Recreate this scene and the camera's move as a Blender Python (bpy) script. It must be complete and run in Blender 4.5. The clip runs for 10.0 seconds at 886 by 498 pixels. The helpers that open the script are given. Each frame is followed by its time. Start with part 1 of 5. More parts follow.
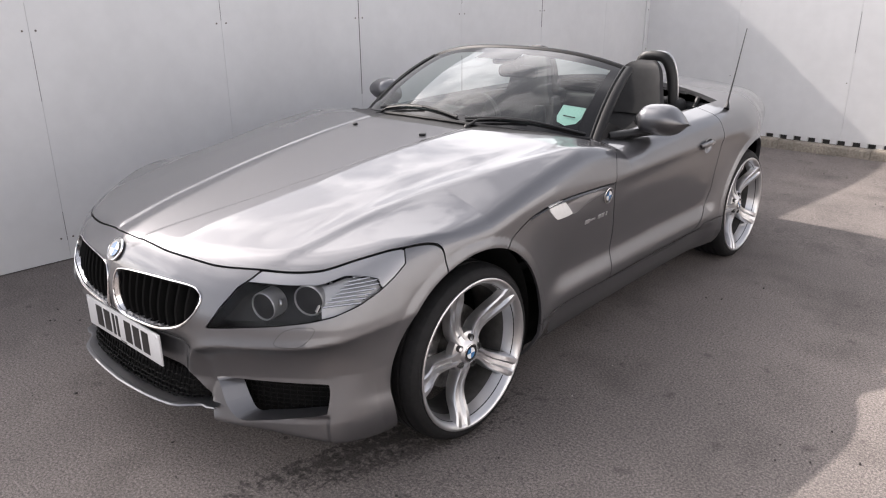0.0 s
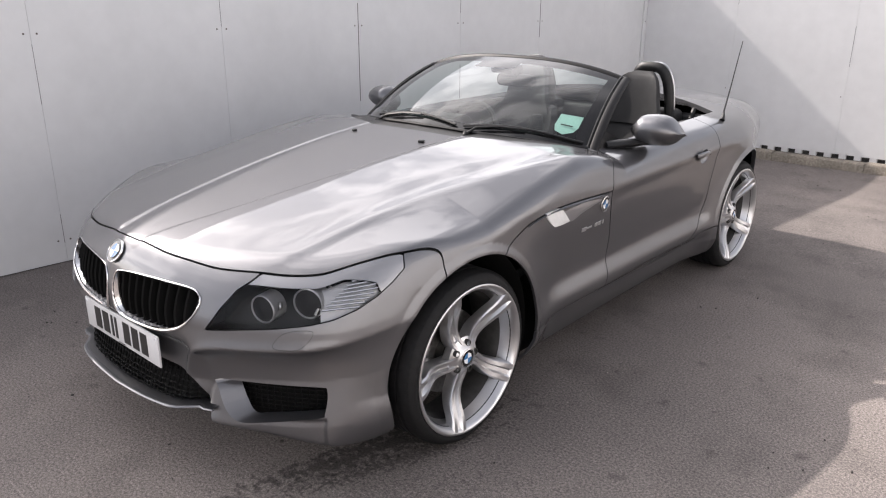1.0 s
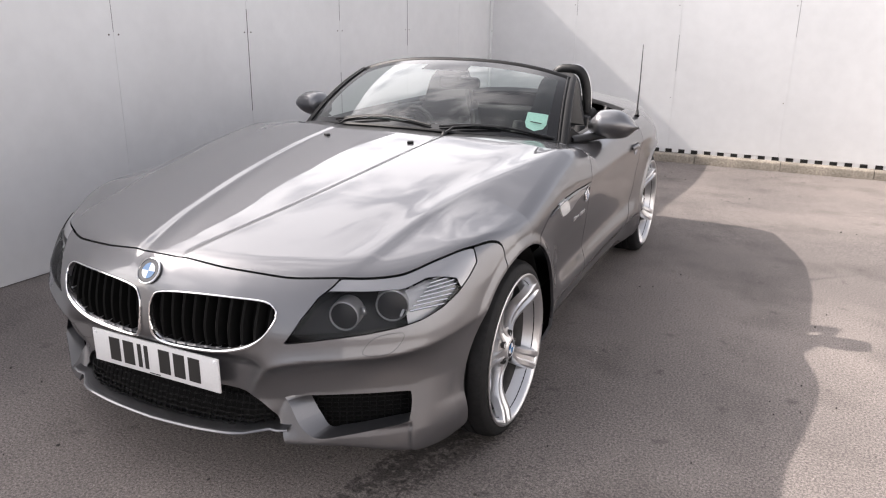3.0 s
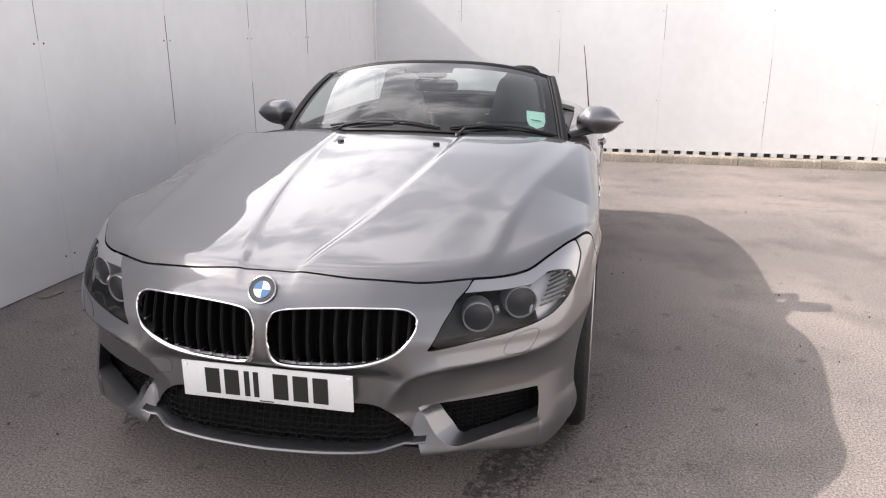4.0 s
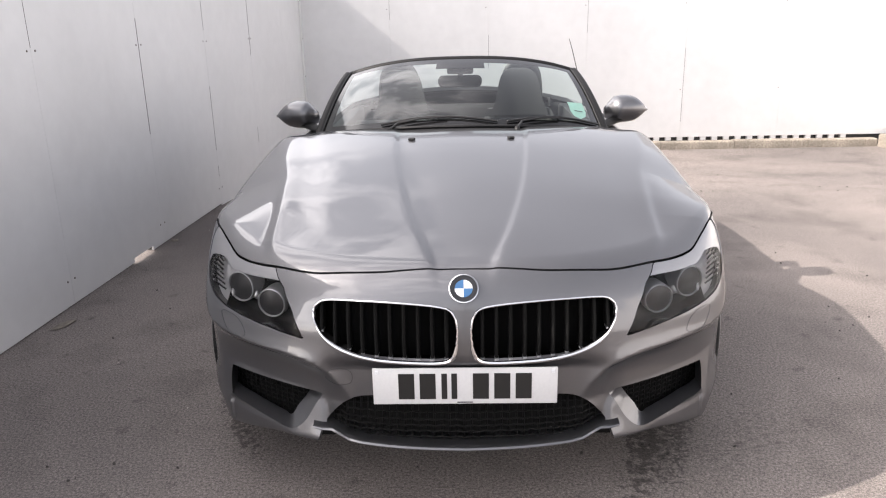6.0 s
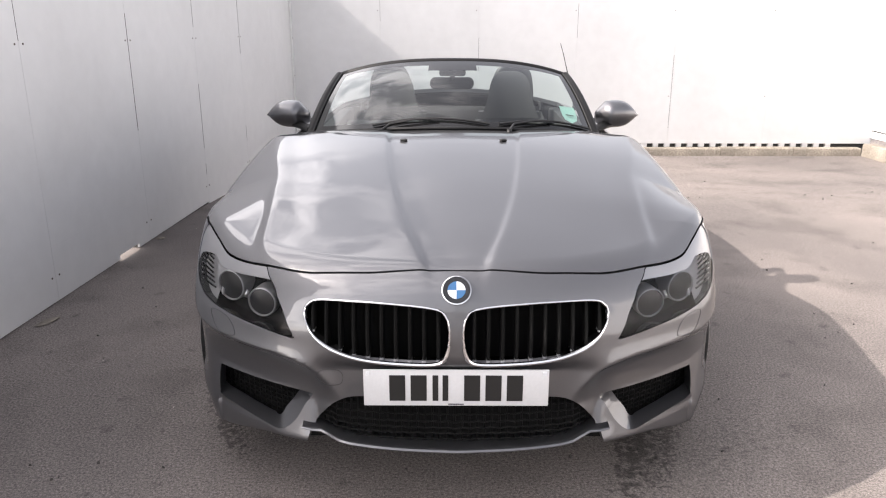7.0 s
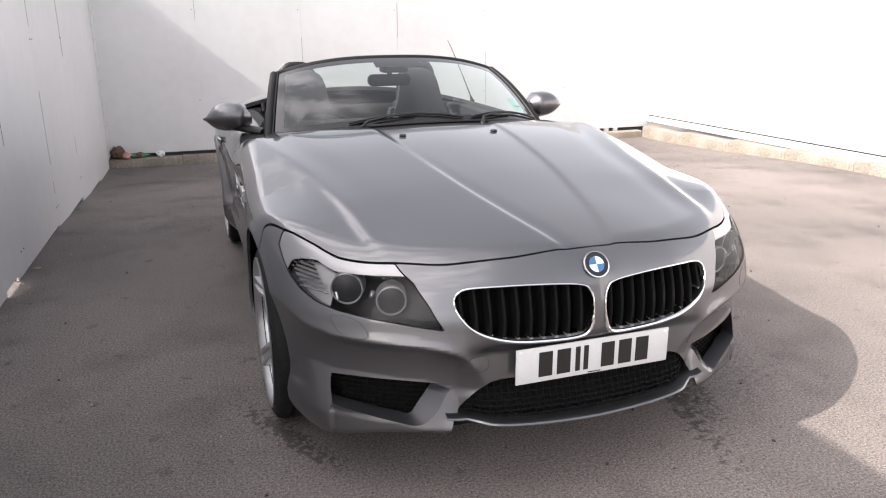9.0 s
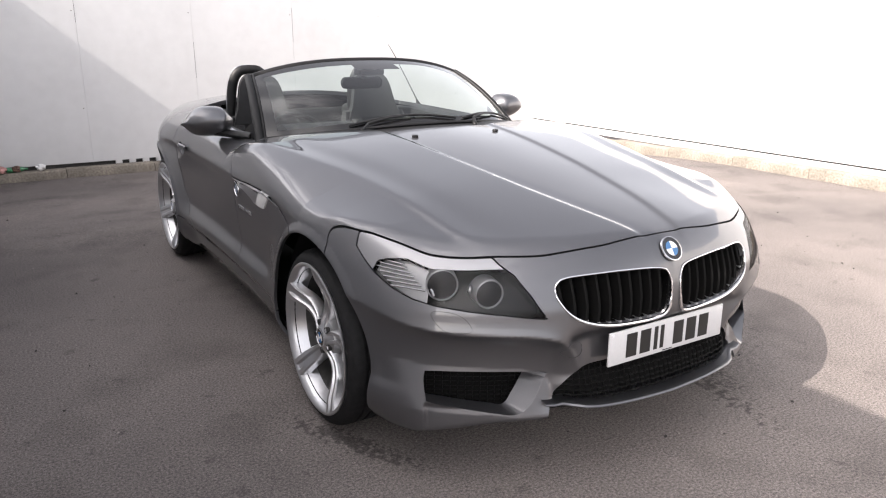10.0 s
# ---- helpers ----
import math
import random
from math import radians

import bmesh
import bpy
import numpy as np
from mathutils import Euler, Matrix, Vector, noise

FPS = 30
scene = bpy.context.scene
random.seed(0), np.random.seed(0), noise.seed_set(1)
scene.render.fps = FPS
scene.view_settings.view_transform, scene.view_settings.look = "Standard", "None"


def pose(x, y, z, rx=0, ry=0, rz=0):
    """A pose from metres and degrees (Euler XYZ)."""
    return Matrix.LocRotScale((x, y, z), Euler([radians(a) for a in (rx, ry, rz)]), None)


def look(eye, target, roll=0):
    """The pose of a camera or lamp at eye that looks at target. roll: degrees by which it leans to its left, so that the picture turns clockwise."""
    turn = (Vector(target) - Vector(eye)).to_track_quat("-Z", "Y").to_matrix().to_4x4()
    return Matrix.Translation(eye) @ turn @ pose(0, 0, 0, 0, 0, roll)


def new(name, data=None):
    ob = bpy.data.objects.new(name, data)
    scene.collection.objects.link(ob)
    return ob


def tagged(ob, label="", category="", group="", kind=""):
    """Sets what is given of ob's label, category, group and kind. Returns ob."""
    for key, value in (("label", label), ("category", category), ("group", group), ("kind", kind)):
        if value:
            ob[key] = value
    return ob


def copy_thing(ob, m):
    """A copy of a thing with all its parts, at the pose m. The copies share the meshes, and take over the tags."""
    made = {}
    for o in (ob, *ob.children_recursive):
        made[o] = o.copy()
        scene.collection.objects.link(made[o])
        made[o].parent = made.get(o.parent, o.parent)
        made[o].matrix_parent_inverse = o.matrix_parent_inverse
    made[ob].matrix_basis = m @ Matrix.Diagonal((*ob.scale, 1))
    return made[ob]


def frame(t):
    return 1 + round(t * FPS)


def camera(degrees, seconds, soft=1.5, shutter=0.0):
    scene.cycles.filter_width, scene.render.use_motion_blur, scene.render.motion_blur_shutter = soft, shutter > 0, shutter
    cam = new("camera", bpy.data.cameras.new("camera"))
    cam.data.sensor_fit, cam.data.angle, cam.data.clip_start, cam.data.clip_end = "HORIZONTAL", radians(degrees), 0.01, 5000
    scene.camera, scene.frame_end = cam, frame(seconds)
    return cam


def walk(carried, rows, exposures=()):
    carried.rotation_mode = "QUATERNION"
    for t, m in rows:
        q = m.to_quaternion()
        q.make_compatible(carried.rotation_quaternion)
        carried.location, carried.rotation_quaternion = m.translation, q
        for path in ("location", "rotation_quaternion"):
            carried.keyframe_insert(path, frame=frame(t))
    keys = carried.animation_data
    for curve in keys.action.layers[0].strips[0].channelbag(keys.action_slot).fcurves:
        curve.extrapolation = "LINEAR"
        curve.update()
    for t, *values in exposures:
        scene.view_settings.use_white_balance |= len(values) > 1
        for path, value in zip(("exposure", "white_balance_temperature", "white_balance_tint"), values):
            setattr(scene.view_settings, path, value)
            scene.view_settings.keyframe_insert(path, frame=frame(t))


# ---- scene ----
cam = camera(62.2, 10.0, soft=1.15)
PATH = [
    (0, (2.348, -1.784, 1.519), (1.087, -0.379, 0.858), -0.5),
    (0.5, (2.346, -1.808, 1.512), (1.091, -0.391, 0.866), 0.3),
    (1, (2.354, -1.809, 1.516), (1.099, -0.389, 0.877), 0.3),
    (1.5, (2.349, -1.822, 1.51), (1.096, -0.397, 0.879), 0.2),
    (2, (2.261, -1.905, 1.501), (1.04, -0.45, 0.876), 1.1),
    (2.2, (2.179, -1.984, 1.471), (1.01, -0.479, 0.864), 1.1),
    (3.5, (1.296, -2.453, 1.447), (0.706, -0.639, 0.848), 0.8),
    (4, (0.886, -2.566, 1.415), (0.489, -0.692, 0.841), 0.1),
    (4.5, (0.525, -2.625, 1.416), (0.332, -0.726, 0.817), -1.1),
    (5, (0.223, -2.671, 1.412), (0.133, -0.762, 0.823), -0.9),
    (5.5, (0.047, -2.685, 1.41), (-0.014, -0.773, 0.827), -1.5),
    (7, (-0.025, -2.68, 1.405), (-0.037, -0.764, 0.831), 0.0),
    (7.5, (-0.078, -2.678, 1.394), (-0.057, -0.761, 0.822), 0.7),
    (8, (-0.326, -2.709, 1.389), (-0.176, -0.798, 0.818), -0.3),
    (8.5, (-0.673, -2.66, 1.376), (-0.344, -0.764, 0.832), -0.8),
    (9, (-1.104, -2.583, 1.386), (-0.469, -0.775, 0.813), -0.3),
    (9.5, (-1.501, -2.434, 1.361), (-0.655, -0.715, 0.787), 0.8),
    (10, (-1.778, -2.32, 1.361), (-0.774, -0.681, 0.807), 0.2),
]
walk(cam, [(t, look(eye, target, roll)) for t, eye, target, roll in PATH], exposures=[(0, 1.18, 6600, 15), (2.2, 1.2, 6600, 15), (3.5, 1.36, 6700, 15), (7.5, 1.47, 6700, 15), (10, 1.48, 6700, 15)])


# ---- daylight: sun over the shaded side wall, bright sky with thin cloud ----
SUN = Vector((1.0, 0.10, -0.84)).normalized()
world = bpy.data.worlds.new("sky")
scene.world = world
world.use_nodes = True
wn, wl = world.node_tree.nodes, world.node_tree.links
sky = wn.new("ShaderNodeTexSky")
sky.sky_type, sky.sun_disc = "NISHITA", False
sky.sun_elevation = math.asin(-SUN.z)
sky.sun_rotation = math.atan2(-SUN.x, -SUN.y)
sky.air_density, sky.dust_density, sky.ozone_density = 1.0, 1.6, 1.0
coords = wn.new("ShaderNodeTexCoord")
stretch = wn.new("ShaderNodeMapping")
stretch.inputs["Location"].default_value = (0.7, 0.2, 0.4)
stretch.inputs["Scale"].default_value = (1.6, 2.2, 3.4)
puffs = wn.new("ShaderNodeTexNoise")
puffs.inputs["Scale"].default_value, puffs.inputs["Detail"].default_value, puffs.inputs["Roughness"].default_value = 2.3, 9.0, 0.6
cover = wn.new("ShaderNodeMapRange")
cover.inputs["From Min"].default_value, cover.inputs["From Max"].default_value = 0.46, 0.58
cover.inputs["To Min"].default_value = 0.12
blend = wn.new("ShaderNodeMixRGB")
glow = wn.new("ShaderNodeMixRGB")
glow.blend_type, glow.inputs["Fac"].default_value = "ADD", 1.0
glow.inputs["Color2"].default_value = (5.2, 5.2, 5.3, 1)
wl.new(coords.outputs["Generated"], stretch.inputs["Vector"])
wl.new(stretch.outputs["Vector"], puffs.inputs["Vector"])
wl.new(puffs.outputs["Fac"], cover.inputs["Value"])
# the cloud lies on the sun's side; the sky over the sunlit walls is clear
bank_side = wn.new("ShaderNodeVectorMath")
bank_side.operation, bank_side.inputs[1].default_value = "DOT_PRODUCT", (-0.85, 0.1, 0.5)
bank = wn.new("ShaderNodeMapRange")
bank.interpolation_type = "SMOOTHSTEP"
bank.inputs["From Min"].default_value, bank.inputs["From Max"].default_value = 0.30, 0.62
wl.new(coords.outputs["Generated"], bank_side.inputs[0])
wl.new(bank_side.outputs["Value"], bank.inputs["Value"])
veil = wn.new("ShaderNodeMath")
veil.operation = "MULTIPLY"
wl.new(cover.outputs["Result"], veil.inputs[0])
wl.new(bank.outputs["Result"], veil.inputs[1])
wl.new(veil.outputs["Value"], blend.inputs["Fac"])
pale = wn.new("ShaderNodeHueSaturation")
pale.inputs["Saturation"].default_value = 0.25
wl.new(sky.outputs["Color"], pale.inputs["Color"])
wl.new(pale.outputs["Color"], blend.inputs["Color1"])
lift = wn.new("ShaderNodeMixRGB")
lift.blend_type, lift.inputs["Fac"].default_value, lift.inputs["Color2"].default_value = "MULTIPLY", 1.0, (1.4, 1.35, 1.25, 1)
wl.new(pale.outputs["Color"], lift.inputs["Color1"])
wl.new(lift.outputs["Color"], glow.inputs["Color1"])
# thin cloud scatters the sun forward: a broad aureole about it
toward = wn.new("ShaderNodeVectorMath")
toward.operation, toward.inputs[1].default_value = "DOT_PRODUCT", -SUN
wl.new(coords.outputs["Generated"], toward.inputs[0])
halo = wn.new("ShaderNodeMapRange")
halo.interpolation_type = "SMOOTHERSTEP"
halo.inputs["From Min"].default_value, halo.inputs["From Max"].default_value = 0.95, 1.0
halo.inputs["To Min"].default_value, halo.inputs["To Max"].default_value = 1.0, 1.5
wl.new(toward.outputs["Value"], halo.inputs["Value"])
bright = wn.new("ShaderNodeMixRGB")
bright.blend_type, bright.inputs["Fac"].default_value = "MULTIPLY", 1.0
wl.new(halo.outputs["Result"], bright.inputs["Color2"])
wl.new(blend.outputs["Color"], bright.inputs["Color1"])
wl.new(glow.outputs["Color"], blend.inputs["Color2"])
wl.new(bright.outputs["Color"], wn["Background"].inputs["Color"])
wn["Background"].inputs["Strength"].default_value = 0.145
sun = new("sun", bpy.data.lights.new("sun", "SUN"))
sun.data.energy, sun.data.angle, sun.data.color = 3.15, radians(0.6), (1.0, 0.95, 0.88)
sun.matrix_world = look((0, 0, 0), SUN)


# ---- materials ----
def material(name, colour, rough=0.5, metal=0.0, coat=0.0, grain=0.0, scale=40.0, bump=0.0, bump_scale=200.0, spec=0.5, stain=0.0, stain_scale=2.0, coat_ior=1.5, edge=1.0):
    """A principled surface with colour grain at a fine scale, blotches at a broad one, and a fine relief."""
    m = bpy.data.materials.new(name)
    m.use_nodes = True
    n, l = m.node_tree.nodes, m.node_tree.links
    b = n["Principled BSDF"]
    b.inputs["Base Color"].default_value = (*colour, 1)
    b.inputs["Roughness"].default_value, b.inputs["Metallic"].default_value = rough, metal
    b.inputs["Coat Weight"].default_value, b.inputs["Coat Roughness"].default_value = coat, 0.02
    b.inputs["Coat IOR"].default_value = coat_ior
    b.inputs["Specular Tint"].default_value = (edge, edge, edge, 1)
    b.inputs["Specular IOR Level"].default_value = spec
    at = n.new("ShaderNodeTexCoord")
    last = None
    for amount, size in ((grain, scale), (stain, stain_scale)):
        if amount:
            t = n.new("ShaderNodeTexNoise")
            t.inputs["Scale"].default_value, t.inputs["Detail"].default_value = size, 6.0
            l.new(at.outputs["Object"], t.inputs["Vector"])
            r = n.new("ShaderNodeMapRange")
            r.inputs["From Min"].default_value, r.inputs["From Max"].default_value = 0.3, 0.7
            r.inputs["To Min"].default_value, r.inputs["To Max"].default_value = 1 - amount, 1 + amount
            l.new(t.outputs["Fac"], r.inputs["Value"])
            x = n.new("ShaderNodeMixRGB")
            x.blend_type, x.inputs["Fac"].default_value = "MULTIPLY", 1.0
            x.inputs["Color1"].default_value = (*colour, 1)
            if last:
                l.new(last, x.inputs["Color1"])
            l.new(r.outputs["Result"], x.inputs["Color2"])
            last = x.outputs["Color"]
    if last:
        l.new(last, b.inputs["Base Color"])
    if bump:
        t = n.new("ShaderNodeTexNoise")
        t.inputs["Scale"].default_value, t.inputs["Detail"].default_value = bump_scale, 4.0
        l.new(at.outputs["Object"], t.inputs["Vector"])
        k = n.new("ShaderNodeBump")
        k.inputs["Strength"].default_value, k.inputs["Distance"].default_value = bump, 0.002
        l.new(t.outputs["Fac"], k.inputs["Height"])
        l.new(k.outputs["Normal"], b.inputs["Normal"])
    return m


def glass(name, tint=(1, 1, 1), gloss=1.0):
    """A thin clear pane: light goes straight through, and the surface mirrors more at a slant."""
    m = bpy.data.materials.new(name)
    m.use_nodes = True
    n, l = m.node_tree.nodes, m.node_tree.links
    n.remove(n["Principled BSDF"])
    see, shine, mix, fresnel = n.new("ShaderNodeBsdfTransparent"), n.new("ShaderNodeBsdfGlossy"), n.new("ShaderNodeMixShader"), n.new("ShaderNodeFresnel")
    see.inputs["Color"].default_value = (*tint, 1)
    shine.inputs["Roughness"].default_value = 0.01
    shine.inputs["Color"].default_value = (gloss, gloss, gloss, 1)
    fresnel.inputs["IOR"].default_value = 1.5
    l.new(fresnel.outputs["Fac"], mix.inputs["Fac"])
    l.new(see.outputs["BSDF"], mix.inputs[1])
    l.new(shine.outputs["BSDF"], mix.inputs[2])
    l.new(mix.outputs["Shader"], n["Material Output"].inputs["Surface"])
    return m


PAINT = material("grey metallic paint", (0.145, 0.145, 0.153), rough=0.43, metal=0.9, coat=1.0, coat_ior=1.55, edge=0.45, grain=0.06, scale=900.0)
BLACK = material("black plastic", (0.008, 0.008, 0.0085), spec=0.35, rough=0.5, grain=0.2, scale=60.0, bump=0.15, bump_scale=600.0)
GLOSS = material("gloss black trim", (0.01, 0.01, 0.011), rough=0.12, coat=0.6)
DARK = material("dark void", (0.005, 0.005, 0.005), rough=0.9, spec=0.25)
CHROME = material("chrome", (0.72, 0.72, 0.73), rough=0.13, metal=1.0)
SATIN = material("satin silver", (0.6, 0.6, 0.61), rough=0.3, metal=1.0)
ALLOY = material("silver alloy", (0.54, 0.54, 0.55), rough=0.28, metal=0.9, coat=0.4, grain=0.05, scale=300.0)
RUBBER = material("tyre rubber", (0.009, 0.009, 0.0095), rough=0.7, spec=0.25, grain=0.25, scale=50.0, bump=0.3, bump_scale=300.0)
DISC = material("brushed disc", (0.16, 0.155, 0.15), rough=0.4, metal=1.0, grain=0.25, scale=80.0)
LEATHER = material("charcoal leather", (0.03, 0.03, 0.031), spec=0.2, rough=0.65, grain=0.08, scale=30.0)
CABIN = material("dark cabin plastic", (0.026, 0.026, 0.0265), spec=0.15, rough=0.6, grain=0.08, scale=40.0)
SCREEN = glass("windscreen glass", (0.68, 0.77, 0.745))
BUCKET = material("dark grey lamp bezel", (0.010, 0.010, 0.0105), rough=0.35, spec=0.3)
BULB = material("smoked projector", (0.035, 0.035, 0.037), rough=0.3, metal=0.3)
LENS = glass("lamp lens", (0.95, 0.95, 0.95), 0.3)
PLATE = material("white plate", (0.6, 0.6, 0.605), rough=0.35, coat=0.3, grain=0.03, scale=120.0)
INK = material("black figures", (0.012, 0.012, 0.012), rough=0.4)
FRIT = material("black glass border", (0.008, 0.008, 0.0085), rough=0.12, spec=0.4)
BROW = material("silver lamp trim", (0.30, 0.30, 0.31), rough=0.36, metal=0.8, coat=0.3)
BLUE = material("blue enamel", (0.04, 0.15, 0.33), rough=0.2, coat=0.8)
WHITE = material("white enamel", (0.75, 0.76, 0.78), rough=0.2, coat=0.8)
AMBERLESS = material("frosted repeater lens", (0.75, 0.75, 0.74), rough=0.25, coat=0.8, grain=0.05, scale=80.0)
TAX = material("pale green disc paper", (0.5, 0.74, 0.68), rough=0.6, grain=0.06, scale=90.0)
PILLAR = material("dark satin pillar", (0.010, 0.010, 0.0105), rough=0.5, spec=0.2)
SOOT = material("matt black mesh", (0.005, 0.005, 0.005), rough=0.7, spec=0.12)
PEARL = material("bright reflector", (0.5, 0.5, 0.51), rough=0.35, metal=0.4)
SEAM = material("dark grey seam", (0.04, 0.04, 0.042), rough=0.6)
# brake dust, darkened further to hold the shade behind the spokes
BARREL = material("dusty inner rim with painted shade", (0.07, 0.068, 0.066), rough=0.6, metal=0.5, grain=0.2, scale=40.0)


# ---- the car's body as one smooth solid: x across, y from nose (-) to tail, z up, front axle at y = 0 ----
def smooth_curve(xs, ys):
    """A smooth curve through a few knots, tabulated once."""
    xs, ys = np.array(xs, float), np.array(ys, float)
    h, d = np.diff(xs), np.diff(ys) / np.diff(xs)
    m = np.zeros(len(xs))
    m[0], m[-1] = d[0], d[-1]
    for i in range(1, len(xs) - 1):
        if d[i - 1] * d[i] > 0:
            w1, w2 = 2 * h[i] + h[i - 1], h[i] + 2 * h[i - 1]
            m[i] = (w1 + w2) / (w1 / d[i - 1] + w2 / d[i])
    fx = np.linspace(xs[0], xs[-1], 800)
    k = np.clip(np.searchsorted(xs, fx) - 1, 0, len(xs) - 2)
    t = (fx - xs[k]) / h[k]
    fy = ((1 + 2 * t) * (1 - t) ** 2 * ys[k] + t * (1 - t) ** 2 * h[k] * m[k]
          + t * t * (3 - 2 * t) * ys[k + 1] + t * t * (t - 1) * h[k] * m[k + 1])
    return lambda v: np.interp(v, fx, fy)


# top line along the middle, half width along the side, nose and tail in plan, side section, lower edge
TOP = smooth_curve([-1.0, -0.82, -0.745, -0.6, -0.3, 0.0, 0.45, 0.7, 1.1, 1.6, 2.3, 2.8, 3.2, 3.5],
                   [0.66, 0.735, 0.768, 0.802, 0.852, 0.897, 0.952, 0.972, 0.992, 1.012, 1.02, 1.0, 0.96, 0.9])
WIDE = smooth_curve([-1.0, -0.5, -0.25, 0.05, 0.35, 0.9, 1.4, 1.9, 2.40, 2.66, 2.95, 3.4],
                    [0.84, 0.868, 0.888, 0.902, 0.9, 0.892, 0.888, 0.894, 0.908, 0.868, 0.775, 0.65])
NOSE = smooth_curve([0, 0.15, 0.28, 0.4, 0.5, 0.6, 0.7, 0.78, 0.84, 0.88, 0.92, 1.05],
                    [-0.832, -0.825, -0.81, -0.775, -0.735, -0.68, -0.61, -0.535, -0.445, -0.34, -0.2, 0.6])
SIDE = smooth_curve([0.0, 0.16, 0.22, 0.29, 0.335, 0.36, 0.45, 0.58, 0.7, 0.78, 0.86, 1.1],
                    [-0.16, -0.085, -0.056, -0.042, -0.012, -0.010, -0.034, -0.020, -0.004, 0.0, -0.012, -0.06])
SIDE_FRONT = smooth_curve([0.0, 0.16, 0.25, 0.45, 0.6, 0.7, 0.78, 0.86, 1.1], [-0.14, -0.08, -0.048, -0.026, -0.013, -0.004, 0.0, -0.012, -0.06])
FOLD = smooth_curve([-0.9, -0.75, -0.49, -0.09, 0.32, 0.6, 1.0], [0.06, 0.082, 0.146, 0.218, 0.264, 0.285, 0.31])
WING_EDGE = smooth_curve([-0.9, -0.61, -0.47, -0.29, -0.08, 0.1, 0.38, 0.68, 0.93, 1.2, 3.5], [0.5, 0.575, 0.612, 0.63, 0.656, 0.678, 0.742, 0.8, 0.845, 0.875, 0.9])
LEAN_BACK = smooth_curve([0.0, 0.16, 0.24, 0.5, 0.57, 0.66, 0.74, 0.85], [0.06, 0.02, 0.0, 0.0, 0.0, 0.25, 0.75, 1.6])
FLOOR_LINE = smooth_curve([-1.0, -0.75, -0.5, -0.3, 0.4, 2.1, 2.9, 3.5], [0.23, 0.226, 0.165, 0.15, 0.155, 0.16, 0.2, 0.28])


CREASE = smooth_curve([0.25, 0.32, 0.37, 0.42, 0.5, 0.6, 0.72, 0.8, 0.86, 1.0], [0.25, 0.36, 0.435, 0.486, 0.508, 0.515, 0.52, 0.534, 0.56, 0.64])


def CREASE_SLOPE(x):
    return (CREASE(x + 0.01) - CREASE(x - 0.01)) / 0.02


def smin(a, b, k):
    h = np.clip(0.5 + 0.5 * (b - a) / k, 0, 1)
    return b * (1 - h) + a * h - k * h * (1 - h)


def ridge(d, width):
    return np.exp(-(d / width) ** 2)


def ease(t):
    t = np.clip(t, 0, 1)
    return t * t * (3 - 2 * t)


